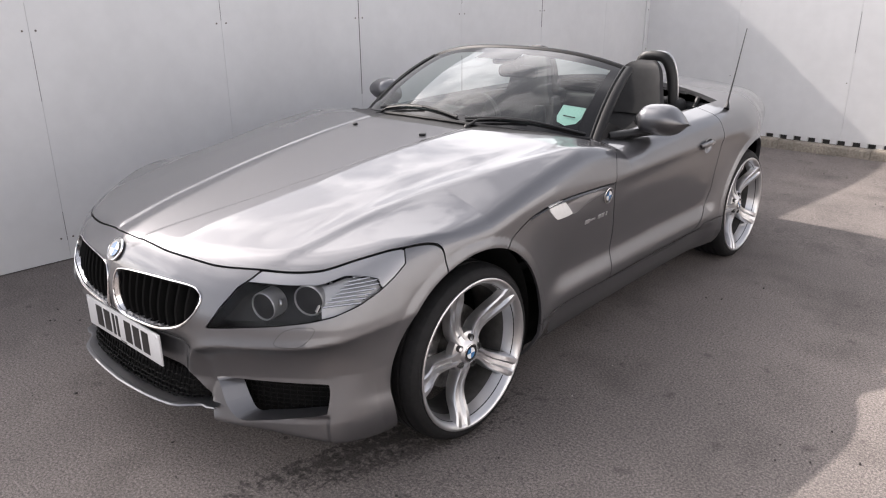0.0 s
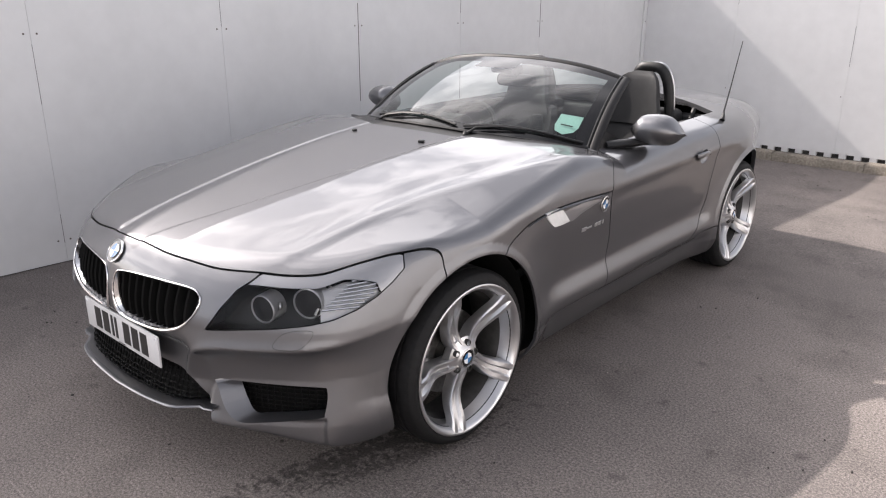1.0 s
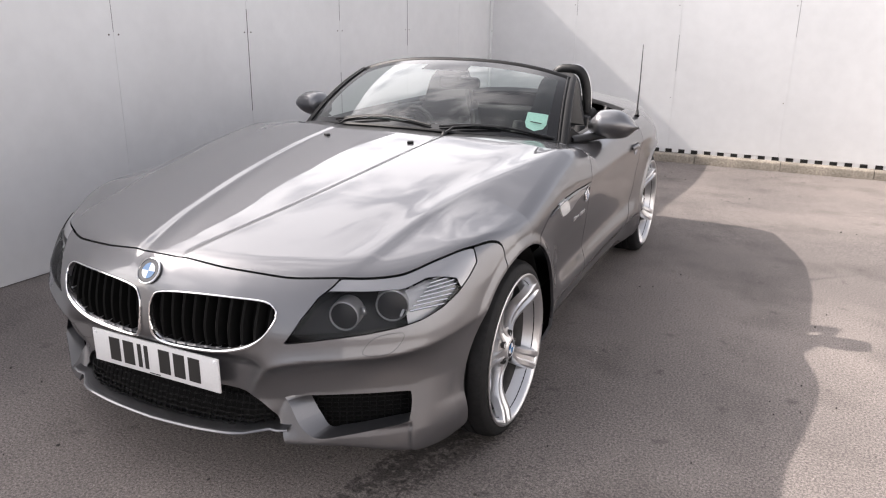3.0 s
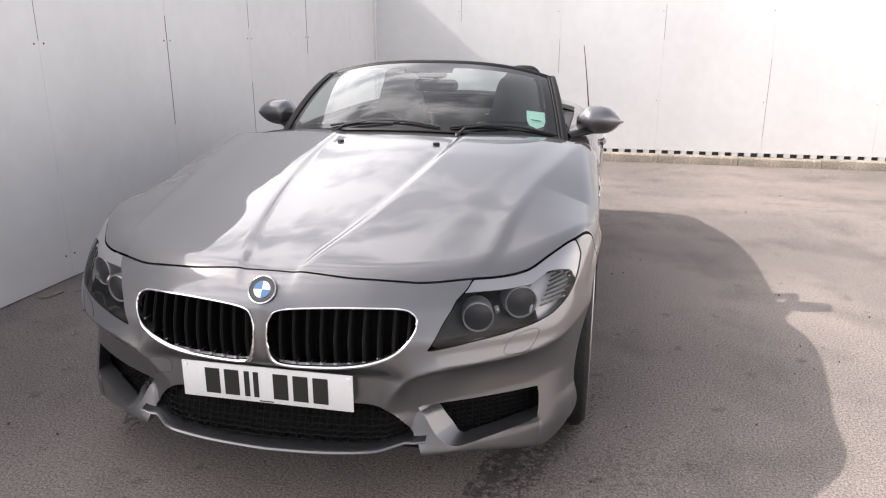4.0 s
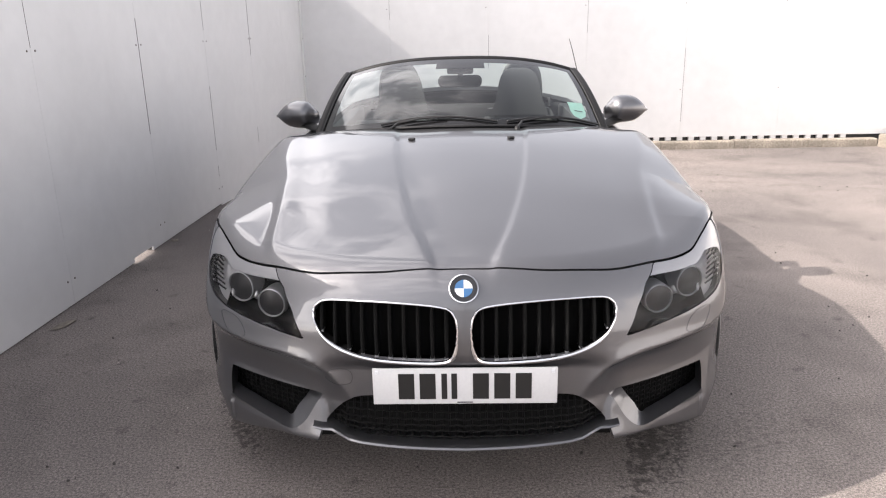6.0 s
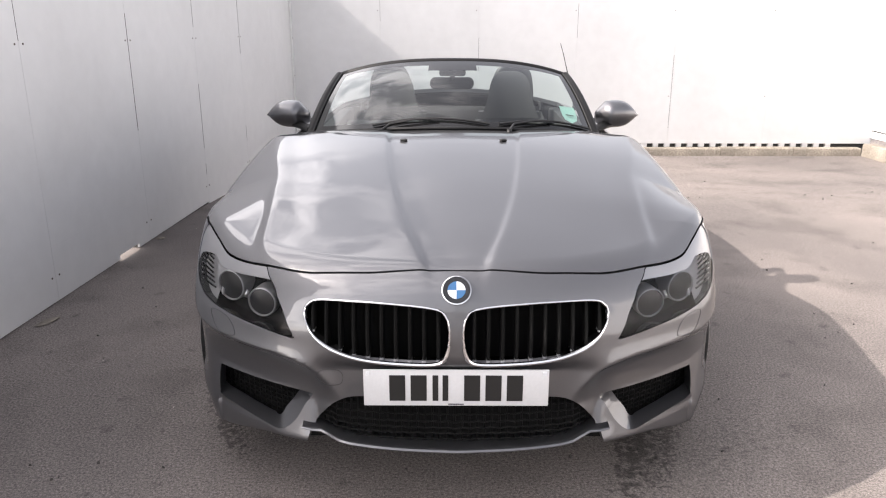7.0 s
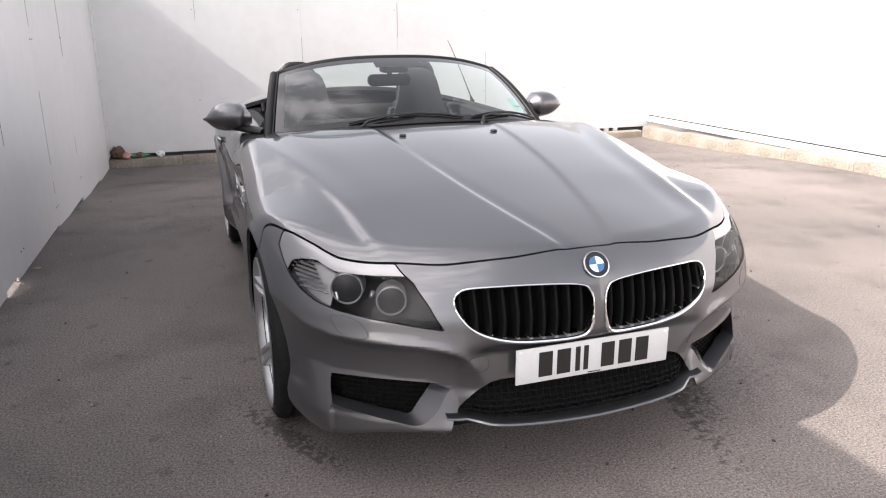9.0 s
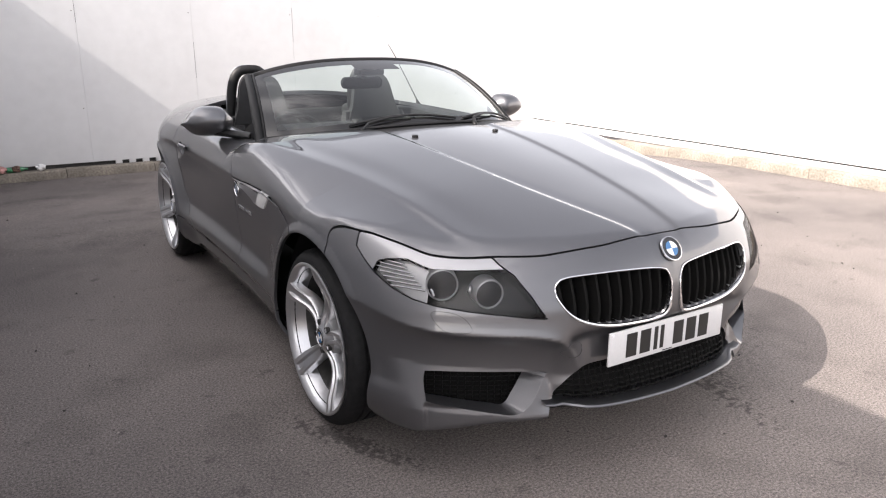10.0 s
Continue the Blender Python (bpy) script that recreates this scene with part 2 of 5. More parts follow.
def body_field(p):
    """Positive inside the body."""
    x, y, z = np.abs(p[..., 0]), p[..., 1], p[..., 2]
    # bonnet and deck: a crowned top with a raised centre panel between two folds, and wings that fall away past an edge
    wide_x = np.maximum(x - 0.28, 0)
    bonnet = np.clip((1.05 - y) / 0.35, 0, 1)
    level = ease((y + 0.6) / 0.45) * bonnet
    crown = 0.173 * x ** 2 - 0.15 * wide_x ** 2 * bonnet
    top = TOP(y) - crown * (1 - level) - 0.065 * (np.sqrt(x ** 2 + 0.0324) - 0.18) * level
    top = top + bonnet * 0.0034 * np.tanh((x - FOLD(y)) / 0.011) * ease((y + 0.85) / 0.16)
    past = x - WING_EDGE(y)
    top = top - (0.14 + 0.16 * level) * 0.5 * (past + np.sqrt(past ** 2 + 0.012 ** 2)) * np.clip((1.3 - y) / 0.3, 0, 1) * np.clip((y + 0.32) / 0.4, 0, 1)
    top = top - bonnet * ease((y + 0.68) / 0.25) * (0.004 * ridge(past + 0.085, 0.065) + ease((0.25 - y) / 0.6) * 0.006 * (1 + np.tanh(past / 0.016)))
    # flanks with wheel-arch flares and the shoulder line
    plain = ease((-0.24 - y) / 0.14)
    reach = WIDE(y) + SIDE(z) * (1 - plain) + SIDE_FRONT(z) * plain
    for yc in (0.0, 2.496):
        r = np.hypot(y - yc, z - 0.33)
        flat = np.clip((z - 0.12) / 0.15, 0, 1)
        reach = reach + flat * ridge(np.maximum(r - 0.4, 0), 0.11) * (-SIDE(z) * 0.9 + 0.004) * np.clip((0.86 - z) / 0.1, 0, 1)
        reach = reach + 0.011 * np.clip((0.414 - r) / 0.026, 0, 1) * flat * np.clip((0.8 - z) / 0.06, 0, 1)
    shoulder = 0.775 + 0.018 * (y - 0.9)
    reach = reach + 0.008 * ridge(z - shoulder, 0.03) * np.clip((y - 0.7) / 0.4, 0, 1) * np.clip((2.7 - y) / 0.5, 0, 1)
    # nose
    lean = LEAN_BACK(z) * (0.05 + 0.135 * np.clip(x, 0, 0.9))
    below = (CREASE(x) - z) / np.sqrt(1 + CREASE_SLOPE(x) ** 2)
    under = 0.5 * (below + np.sqrt(below ** 2 + 0.004 ** 2))
    over = 0.5 * (-below + np.sqrt(below ** 2 + 0.004 ** 2))
    tuck = 0.042 * np.tanh(under / 0.075) * np.clip((0.27 - below) / 0.15, 0, 1) - 0.026 * np.exp(-over / 0.05) * np.exp(-under / 0.02)
    tuck = tuck * ease((x - 0.31) / 0.1)
    shelf = 0.042 * ridge(np.maximum(np.abs(z - 0.42) - 0.05, 0), 0.035) * ease((0.47 - x) / 0.2)
    lip = 0.012 * ridge(z - 0.235, 0.035) * ease((0.5 - x) / 0.12)
    step = 0.013 * ease((0.765 - x) / 0.014) * ease((0.282 - z) / 0.016) * ease((x - 0.5) / 0.12)
    nose = NOSE(x) + lean + tuck + shelf - lip + step
    tail = 3.42 - 0.35 * np.clip(x, 0, 1) ** 4 - 0.25 * np.abs(z - 0.72)
    slope = np.clip((x - 0.3) * 1.9, 0, 1.2)
    front = (y - nose) / np.sqrt(1 + slope ** 2)
    f = smin(top - z, reach - x, 0.06 + 0.09 * ease((y - 1.9) / 0.6))
    f = smin(f, front, 0.055)
    f = smin(f, tail - y, 0.08)
    return smin(f, z - FLOOR_LINE(y), 0.02)


def body_normal(p, e=0.003):
    g = np.empty_like(p)
    for a in range(3):
        d = np.zeros(3)
        d[a] = e
        g[..., a] = body_field(p - d) - body_field(p + d)
    return g / np.maximum(np.linalg.norm(g, axis=-1, keepdims=True), 1e-9)


def onto_body(p, rounds=4):
    for _ in range(rounds):
        g = np.empty_like(p)
        for a in range(3):
            d = np.zeros(3)
            d[a] = 0.002
            g[..., a] = (body_field(p + d) - body_field(p - d)) / 0.004
        p = p - body_field(p)[..., None] * g / np.maximum((g ** 2).sum(-1, keepdims=True), 0.05)
    return p


def body_skin(step):
    """The solid's surface as points and triangles (surface nets)."""
    xs = np.arange(-1.0, 1.0 + step, step) + step * 0.5
    xs = xs - (xs[0] + xs[-1]) / 2
    ys, zs = np.arange(-0.92, 3.52, step), np.arange(0.12, 1.08, step)
    g = np.stack(np.meshgrid(xs, ys, zs, indexing="ij"), -1)
    f = body_field(g)
    s = f > 0
    nx, ny, nz = (n - 1 for n in f.shape)
    total = sum(s[i:nx + i, j:ny + j, k:nz + k].astype(np.int8) for i in (0, 1) for j in (0, 1) for k in (0, 1))
    mixed = (total > 0) & (total < 8)
    index = np.full(mixed.shape, -1)
    index[mixed] = np.arange(mixed.sum())
    cell = np.argwhere(mixed)
    v = np.stack([xs[cell[:, 0]], ys[cell[:, 1]], zs[cell[:, 2]]], -1) + step / 2
    quads = []
    for axis in range(3):
        a, b = [o for o in range(3) if o != axis]
        lo = [slice(None)] * 3
        hi = [slice(None)] * 3
        lo[axis], hi[axis] = slice(None, -1), slice(1, None)
        flip = s[tuple(lo)] != s[tuple(hi)]
        e = np.argwhere(flip)
        e = e[(e[:, a] > 0) & (e[:, b] > 0) & (e[:, a] < f.shape[a] - 1) & (e[:, b] < f.shape[b] - 1)]
        up = s[tuple(e.T)]
        corners = []
        for da, db in ((-1, -1), (0, -1), (0, 0), (-1, 0)):
            q = e.copy()
            q[:, a] += da
            q[:, b] += db
            corners.append(index[tuple(q.T)])
        q = np.stack(corners, -1)
        turn = up if axis != 1 else ~up
        q[~turn] = q[~turn][:, ::-1]
        quads.append(q)
    q = np.concatenate(quads)
    v = onto_body(v)
    q = q[(q >= 0).all(1)]
    return v, np.concatenate([q[:, [0, 1, 2]], q[:, [0, 2, 3]]])


# ---- mesh helpers ----
def mesh_object(name, v, f, mat, parent=None, label="", normals=None, smooth=True):
    me = bpy.data.meshes.new(name)
    me.from_pydata([tuple(p) for p in np.asarray(v, float).tolist()], [], [tuple(q) for q in np.asarray(f).tolist()] if isinstance(f, np.ndarray) else f)
    me.materials.append(mat)
    if smooth:
        me.polygons.foreach_set("use_smooth", [True] * len(me.polygons))
    me.update()
    if normals is not None:
        me.normals_split_custom_set_from_vertices([tuple(p) for p in np.asarray(normals, float).tolist()])
    ob = new(name, me)
    ob.parent = parent
    return tagged(ob, label)


def part(name, bm, mat, parent=None, label="", smooth=True, sharp=40):
    """Links a bmesh as one mesh object under a thing or a part."""
    bmesh.ops.recalc_face_normals(bm, faces=bm.faces)
    for e in bm.edges:
        e.smooth = not (len(e.link_faces) == 2 and e.calc_face_angle(0) > radians(sharp))
    me = bpy.data.meshes.new(name)
    bm.to_mesh(me)
    bm.free()
    me.materials.append(mat)
    if smooth:
        me.polygons.foreach_set("use_smooth", [True] * len(me.polygons))
    ob = new(name, me)
    ob.parent = parent
    return tagged(ob, label)


def empty(name, label, category, group="", kind="", at=(0, 0, 0)):
    ob = new(name)
    ob.location = at
    ob.empty_display_size = 0.1
    return tagged(ob, label, category, group, kind)


def closed_spline(points, n=8):
    """A rounded closed outline through a few corners."""
    p = np.array(points, float)
    out = []
    for i in range(len(p)):
        a, b, c, d = p[i - 1], p[i], p[(i + 1) % len(p)], p[(i + 2) % len(p)]
        for t in np.arange(n) / n:
            out.append(0.5 * (2 * b + (c - a) * t + (2 * a - 5 * b + 4 * c - d) * t * t + (3 * b - a - 3 * c + d) * t ** 3))
    return np.array(out)


def outline_distance(q, poly):
    """Signed distance in the plane to a closed outline, positive inside."""
    best = np.full(len(q), 1e9)
    inside = np.zeros(len(q), bool)
    for a, b in zip(poly, np.roll(poly, -1, 0)):
        ab = b - a
        t = np.clip(((q - a) @ ab) / max(ab @ ab, 1e-12), 0, 1)
        best = np.minimum(best, np.hypot(*(q - a - t[:, None] * ab).T))
        cross = (a[1] > q[:, 1]) != (b[1] > q[:, 1])
        if a[1] != b[1]:
            inside ^= cross & (q[:, 0] < ab[0] * (q[:, 1] - a[1]) / ab[1] + a[0])
    return np.where(inside, best, -best)


def cut(v, f, g):
    """The part of a triangle mesh where g, given at its points, is positive."""
    s = g > 0
    n = s[f].sum(1)
    keep = f[n == 3]
    mix = f[(n == 1) | (n == 2)]
    if len(mix):
        lone = s[mix] == (s[mix].sum(1) == 1)[:, None]
        k = np.argmax(lone, 1)
        r = np.arange(len(mix))
        a, b, c = mix[r, k], mix[r, (k + 1) % 3], mix[r, (k + 2) % 3]
        edge = np.sort(np.concatenate([np.stack([a, b], 1), np.stack([a, c], 1)]), 1)
        u, inv = np.unique(edge, axis=0, return_inverse=True)
        inv = inv.reshape(-1)
        t = g[u[:, 0]] / (g[u[:, 0]] - g[u[:, 1]])
        t = np.clip(t, 0.002, 0.998)
        new_v = v[u[:, 0]] + (v[u[:, 1]] - v[u[:, 0]]) * t[:, None]
        ab, ac = inv[:len(mix)] + len(v), inv[len(mix):] + len(v)
        one = s[a]
        tri = [np.stack([a, ab, ac], 1)[one], np.stack([ab, b, c], 1)[~one], np.stack([ab, c, ac], 1)[~one]]
        keep = np.concatenate([keep, *tri])
        v = np.concatenate([v, new_v])
    used, inv = np.unique(keep, return_inverse=True)
    return v[used], inv.reshape(-1, 3)


def rim_edges(f):
    e = np.concatenate([f[:, [0, 1]], f[:, [1, 2]], f[:, [2, 0]]])
    key = np.sort(e, 1)
    u, first, count = np.unique(key, axis=0, return_index=True, return_counts=True)
    return e[first[count == 1]]


def panel(name, v, f, mat, parent, label="", depth=0.012, inward=None):
    """A sheet of body skin with true body normals and a turned-in edge."""
    n = body_normal(v)
    e = rim_edges(f)
    pa, pb = v[e[:, 0]], v[e[:, 1]]
    na, nb = n[e[:, 0]], n[e[:, 1]]
    ia, ib = (-na * depth, -nb * depth) if inward is None else inward(pa, pb, na, nb)
    side = -np.cross(pb - pa, (ia + ib) / 2)
    side /= np.maximum(np.linalg.norm(side, axis=1, keepdims=True), 1e-9)
    k, m = len(v), len(e)
    v2 = np.concatenate([v, pa, pb, pb + ib, pa + ia])
    n2 = np.concatenate([n, side, side, side, side])
    r = np.arange(m)
    rim = np.stack([k + m + r, k + r, k + 3 * m + r, k + 2 * m + r], 1)
    return mesh_object(name, v2, f.tolist() + rim.tolist(), mat, parent, label, normals=n2)


def tube(path, radius, sides=8, closed=False, bm=None, flat=1.0):
    """A round bar along a path; radius may vary along it."""
    bm = bm or bmesh.new()
    path = [Vector(p) for p in path]
    n = len(path)
    rad = radius if hasattr(radius, "__len__") else [radius] * n
    up = Vector((0, 0, 1))
    rings = []
    for i, p in enumerate(path):
        t = (path[(i + 1) % n] - path[i - 1]) if closed else (path[min(i + 1, n - 1)] - path[max(i - 1, 0)])
        t.normalize()
        a = t.cross(up)
        if a.length < 0.05:
            a = t.cross(Vector((0, 1, 0)))
        a.normalize()
        b = a.cross(t)
        rings.append([bm.verts.new(p + (a * math.cos(w) + b * math.sin(w) * flat) * rad[i]) for w in (2 * math.pi * j / sides for j in range(sides))])
    for i in range(n if closed else n - 1):
        ra, rb = rings[i], rings[(i + 1) % n]
        for j in range(sides):
            bm.faces.new((ra[j], ra[(j + 1) % sides], rb[(j + 1) % sides], rb[j]))
    if not closed:
        bm.faces.new(rings[0][::-1])
        bm.faces.new(rings[-1])
    return bm


def box(lo, hi, bevel=0.0, segments=2, bm=None, m=None):
    bm = bm or bmesh.new()
    lo, hi = Vector(lo), Vector(hi)
    r = bmesh.ops.create_cube(bm, size=1.0)
    vs = r["verts"]
    bmesh.ops.scale(bm, vec=hi - lo, verts=vs)
    bmesh.ops.translate(bm, vec=(lo + hi) / 2, verts=vs)
    if bevel:
        es = list({e for q in vs for e in q.link_edges})
        vs = list({q for face in bmesh.ops.bevel(bm, geom=es, offset=bevel, segments=segments, affect="EDGES", profile=0.5)["faces"] for q in face.verts} | {q for q in vs if q.is_valid})
    if m is not None:
        bmesh.ops.transform(bm, matrix=m, verts=[q for q in vs if q.is_valid])
    return bm


def lathe(profile, steps=48, axis="x", closed=False, bm=None):
    """Turns (along, radius) pairs round the x axis."""
    bm = bm or bmesh.new()
    rings = []
    for a, r in profile:
        rings.append([bm.verts.new((a, r * math.cos(w), r * math.sin(w))) for w in (2 * math.pi * j / steps for j in range(steps))])
    pairs = list(zip(rings, rings[1:])) + ([(rings[-1], rings[0])] if closed else [])
    for ra, rb in pairs:
        for j in range(steps):
            bm.faces.new((ra[j], ra[(j + 1) % steps], rb[(j + 1) % steps], rb[j]))
    return bm


# ---- ground, walls, kerbs ----
WALL_X, WALL_Y, RIGHT_X = -2.05, 6.69, 5.35


def ground_height(x, y):
    t = np.clip((y - 2.8) / 3.4, 0, 1)
    return -0.13 * t * t * (3 - 2 * t)


def ground_material():
    """Old asphalt: dark binder and pale grit, broad worn patches, dark spots and a damp streak by the front of the car."""
    m = bpy.data.materials.new("worn asphalt")
    m.use_nodes = True
    n, l = m.node_tree.nodes, m.node_tree.links
    b = n["Principled BSDF"]
    b.inputs["Roughness"].default_value, b.inputs["Specular IOR Level"].default_value = 0.82, 0.3
    at = n.new("ShaderNodeTexCoord")

    def noise_at(scale, detail, lo, hi, a, c, stretch=(1, 1, 1)):
        mp = n.new("ShaderNodeMapping")
        mp.inputs["Scale"].default_value = stretch
        t = n.new("ShaderNodeTexNoise")
        t.inputs["Scale"].default_value, t.inputs["Detail"].default_value = scale, detail
        r = n.new("ShaderNodeMapRange")
        for key, value in zip(("From Min", "From Max", "To Min", "To Max"), (lo, hi, a, c)):
            r.inputs[key].default_value = value
        l.new(at.outputs["Object"], mp.inputs["Vector"])
        l.new(mp.outputs["Vector"], t.inputs["Vector"])
        l.new(t.outputs["Fac"], r.inputs["Value"])
        return t, r.outputs["Result"]

    def times(colour, factor):
        x = n.new("ShaderNodeMixRGB")
        x.blend_type, x.inputs["Fac"].default_value = "MULTIPLY", 1.0
        l.new(colour, x.inputs["Color1"])
        l.new(factor, x.inputs["Color2"])
        return x.outputs["Color"]

    base = n.new("ShaderNodeMixRGB")
    base.inputs["Color1"].default_value, base.inputs["Color2"].default_value = (0.128, 0.113, 0.107, 1), (0.186, 0.163, 0.151, 1)
    _, patch = noise_at(0.55, 5, 0.38, 0.62, 0, 1)
    l.new(patch, base.inputs["Fac"])
    colour = base.outputs["Color"]
    grit_t, grit = noise_at(260, 3, 0.3, 0.7, 0.5, 1.55)
    _, speck = noise_at(110, 5, 0.3, 0.7, 0.5, 1.5)
    _, blotch = noise_at(2.1, 8, 0.5, 0.7, 1.0, 0.7)
    _, spot = noise_at(9.0, 5, 0.64, 0.76, 1.0, 0.55)
    for factor in (grit, speck, blotch, spot):
        colour = times(colour, factor)
    # damp ground and dark runoff streaks round the front of the car: soft-edged oblongs broken up by noise
    for at_xy, angle, size, lo, hi, dark, fine in (((0.95, -0.4), 38, (0.75, 0.35), 0.68, 0.9, 0.72, 40), ((0.68, -0.25), 74, (0.85, 0.11), 0.6, 0.74, 0.42, 34), ((0.80, -0.22), 72, (0.75, 0.08), 0.64, 0.76, 0.5, 60), ((-0.86, -0.2), 116, (0.45, 0.08), 0.62, 0.74, 0.45, 40)):
        place = n.new("ShaderNodeMapping")
        place.vector_type = "TEXTURE"
        place.inputs["Location"].default_value, place.inputs["Rotation"].default_value, place.inputs["Scale"].default_value = (*at_xy, 0), (0, 0, radians(angle)), (*size, 1)
        l.new(at.outputs["Object"], place.inputs["Vector"])
        ball = n.new("ShaderNodeVectorMath")
        ball.operation = "LENGTH"
        l.new(place.outputs["Vector"], ball.inputs[0])
        edge = n.new("ShaderNodeMapRange")
        for key, value in zip(("From Min", "From Max", "To Min", "To Max"), (0.1, 1.15, 0.3, -0.05)):
            edge.inputs[key].default_value = value
        l.new(ball.outputs["Value"], edge.inputs["Value"])
        raw, _ = noise_at(fine, 8, 0, 1, 0, 1)
        add = n.new("ShaderNodeMath")
        add.operation = "ADD"
        l.new(edge.outputs["Result"], add.inputs[0])
        l.new(raw.outputs["Fac"], add.inputs[1])
        damp = n.new("ShaderNodeMapRange")
        for key, value in zip(("From Min", "From Max", "To Min", "To Max"), (lo, hi, 1.0, dark)):
            damp.inputs[key].default_value = value
        l.new(add.outputs["Value"], damp.inputs["Value"])
        colour = times(colour, damp.outputs["Result"])
    l.new(colour, b.inputs["Base Color"])
    bump = n.new("ShaderNodeBump")
    bump.inputs["Strength"].default_value, bump.inputs["Distance"].default_value = 0.9, 0.0035
    l.new(grit_t.outputs["Fac"], bump.inputs["Height"])
    l.new(bump.outputs["Normal"], b.inputs["Normal"])
    return m


ASPHALT = ground_material()
HOARD = material("white painted sheet", (0.61, 0.61, 0.612), rough=0.42, grain=0.025, scale=9.0, stain=0.05, stain_scale=0.9, spec=0.4, bump=0.12, bump_scale=25.0)
KERB = material("concrete kerb", (0.2, 0.176, 0.146), rough=0.9, grain=0.3, scale=45.0, bump=0.7, bump_scale=150.0, stain=0.3, stain_scale=4.0)
SCREW = material("weathered screw", (0.12, 0.10, 0.09), rough=0.5, metal=0.6)
# dark colour for the open joints, and for shade painted into the wall gaps
GRIME_AND_SHADE = material("joint grime and gap shade", (0.06, 0.058, 0.056), rough=0.9, grain=0.3, scale=60.0)


def ground_sheet():
    xs = np.concatenate([np.linspace(-400, -12, 6), np.linspace(-10, 10, 41), np.linspace(12, 400, 6)])
    ys = np.concatenate([np.linspace(-400, -12, 6), np.linspace(-10, 10, 61), np.linspace(12, 400, 6)])
    g = np.stack(np.meshgrid(xs, ys, indexing="ij"), -1).reshape(-1, 2)
    v = np.column_stack([g, ground_height(g[:, 0], g[:, 1])])
    i = np.arange(len(xs) * len(ys)).reshape(len(xs), len(ys))
    f = np.stack([i[:-1, :-1], i[1:, :-1], i[1:, 1:], i[:-1, 1:]], -1).reshape(-1, 4)
    return tagged(mesh_object("ground", v, f, ASPHALT), "worn grey asphalt yard with darker patches and small stones", "ground", kind="structure")


ground_sheet()
WALL_TOP, TALL, WALL_END = 2.43, 2.43, -1.75
# the shaded side wall: sheets on a frame; a slot under one sheet lets the sun through
west = tagged(part("wall_west", box((WALL_X - 0.06, WALL_END, 0.35), (WALL_X - 0.004, WALL_Y + 0.06, WALL_TOP)), HOARD, smooth=False), "white painted sheet hoarding in the shade, with dark open joints", "wall", kind="structure")
edges_y = [WALL_END] + [-0.165 + 1.183 * k for k in range(-1, 6)] + [WALL_Y - 0.002]
for y0, y1 in zip(edges_y, edges_y[1:]):
    foot = 0.006 + float(ground_height(0, (y0 + y1) / 2))
    low = 0.05 if abs((y0 + y1) / 2 - 1.6) < 0.3 else foot
    if low == 0.05:
        part("sheet", box((WALL_X - 0.012, y0 + 0.0006, foot), (WALL_X, 1.74, 0.3)), HOARD, west, smooth=False)
        part("sheet", box((WALL_X - 0.012, 1.74, 0.034), (WALL_X, 2.02, 0.3)), HOARD, west, smooth=False)
        part("sheet", box((WALL_X - 0.012, 2.02, foot), (WALL_X, y1 - 0.0006, 0.3)), HOARD, west, smooth=False)
        part("sheet", box((WALL_X - 0.012, y0 + 0.0006, 0.3), (WALL_X, y1 - 0.0006, WALL_TOP), 0.0007, 1), HOARD, west, smooth=False)
    else:
        part("sheet", box((WALL_X - 0.012, y0 + 0.0006, foot), (WALL_X, y1 - 0.0006, WALL_TOP), 0.0007, 1), HOARD, west, smooth=False)
# unseen beams added behind the sheets to stop sun leaking under, except at the slot
part("ground_beam", box((WALL_X - 0.06, WALL_END, -0.2), (WALL_X - 0.013, 1.73, 0.35)), GRIME_AND_SHADE, west, smooth=False)
part("ground_beam", box((WALL_X - 0.06, 2.03, -0.2), (WALL_X - 0.013, WALL_Y, 0.35)), GRIME_AND_SHADE, west, smooth=False)
part("ground_beam", box((WALL_X - 0.06, 1.73, 0.06), (WALL_X - 0.013, 2.03, 0.35)), GRIME_AND_SHADE, west, smooth=False)
for k, z0, z1, w in ((-1, 0.25, 0.52, 0.003), (0, 0.95, 1.28, 0.002), (0, 0.12, 0.3, 0.002), (1, 1.35, 1.62, 0.002), (2, 0.76, 1.5, 0.0055), (3, 0.46, 0.98, 0.005), (3, 1.42, 1.9, 0.0035), (3, 0.24, 0.33, 0.003), (4, 1.18, 2.1, 0.0065), (4, 0.35, 0.5, 0.003)):
    y = -0.165 + 1.183 * k
    part("open_joint", box((WALL_X - 0.003, y - w / 2, z0), (WALL_X + 0.0012, y + w / 2, z1)), GRIME_AND_SHADE, west, smooth=False)
part("corner_batten", box((WALL_X + 0.001, WALL_Y - 0.075, -0.01), (WALL_X + 0.018, WALL_Y - 0.001, WALL_TOP), 0.002, 1), HOARD, west, smooth=False)


def screw_row(parent, places, axis):
    for x, y, z in places:
        bm = lathe([(0.0, 0.006), (0.0025, 0.0055), (0.0035, 0.003), (0.0035, 0.0005)], 8)
        if axis == "y":
            bm.transform(Euler((0, 0, radians(-90))).to_matrix().to_4x4())
        bm.transform(Matrix.Translation((x, y, z)))
        part("screw", bm, SCREW, parent)


screw_row(west, [(WALL_X + 0.0005, -0.165 + 1.183 * k + d, z) for k in range(-1, 5) for d in (-0.035, 0.035) for z in (1.335, 0.14)], "x")
screw_row(west, [(WALL_X + 0.018, WALL_Y - 0.03, z) for z in (0.4, 0.85, 1.3, 1.75)], "x")

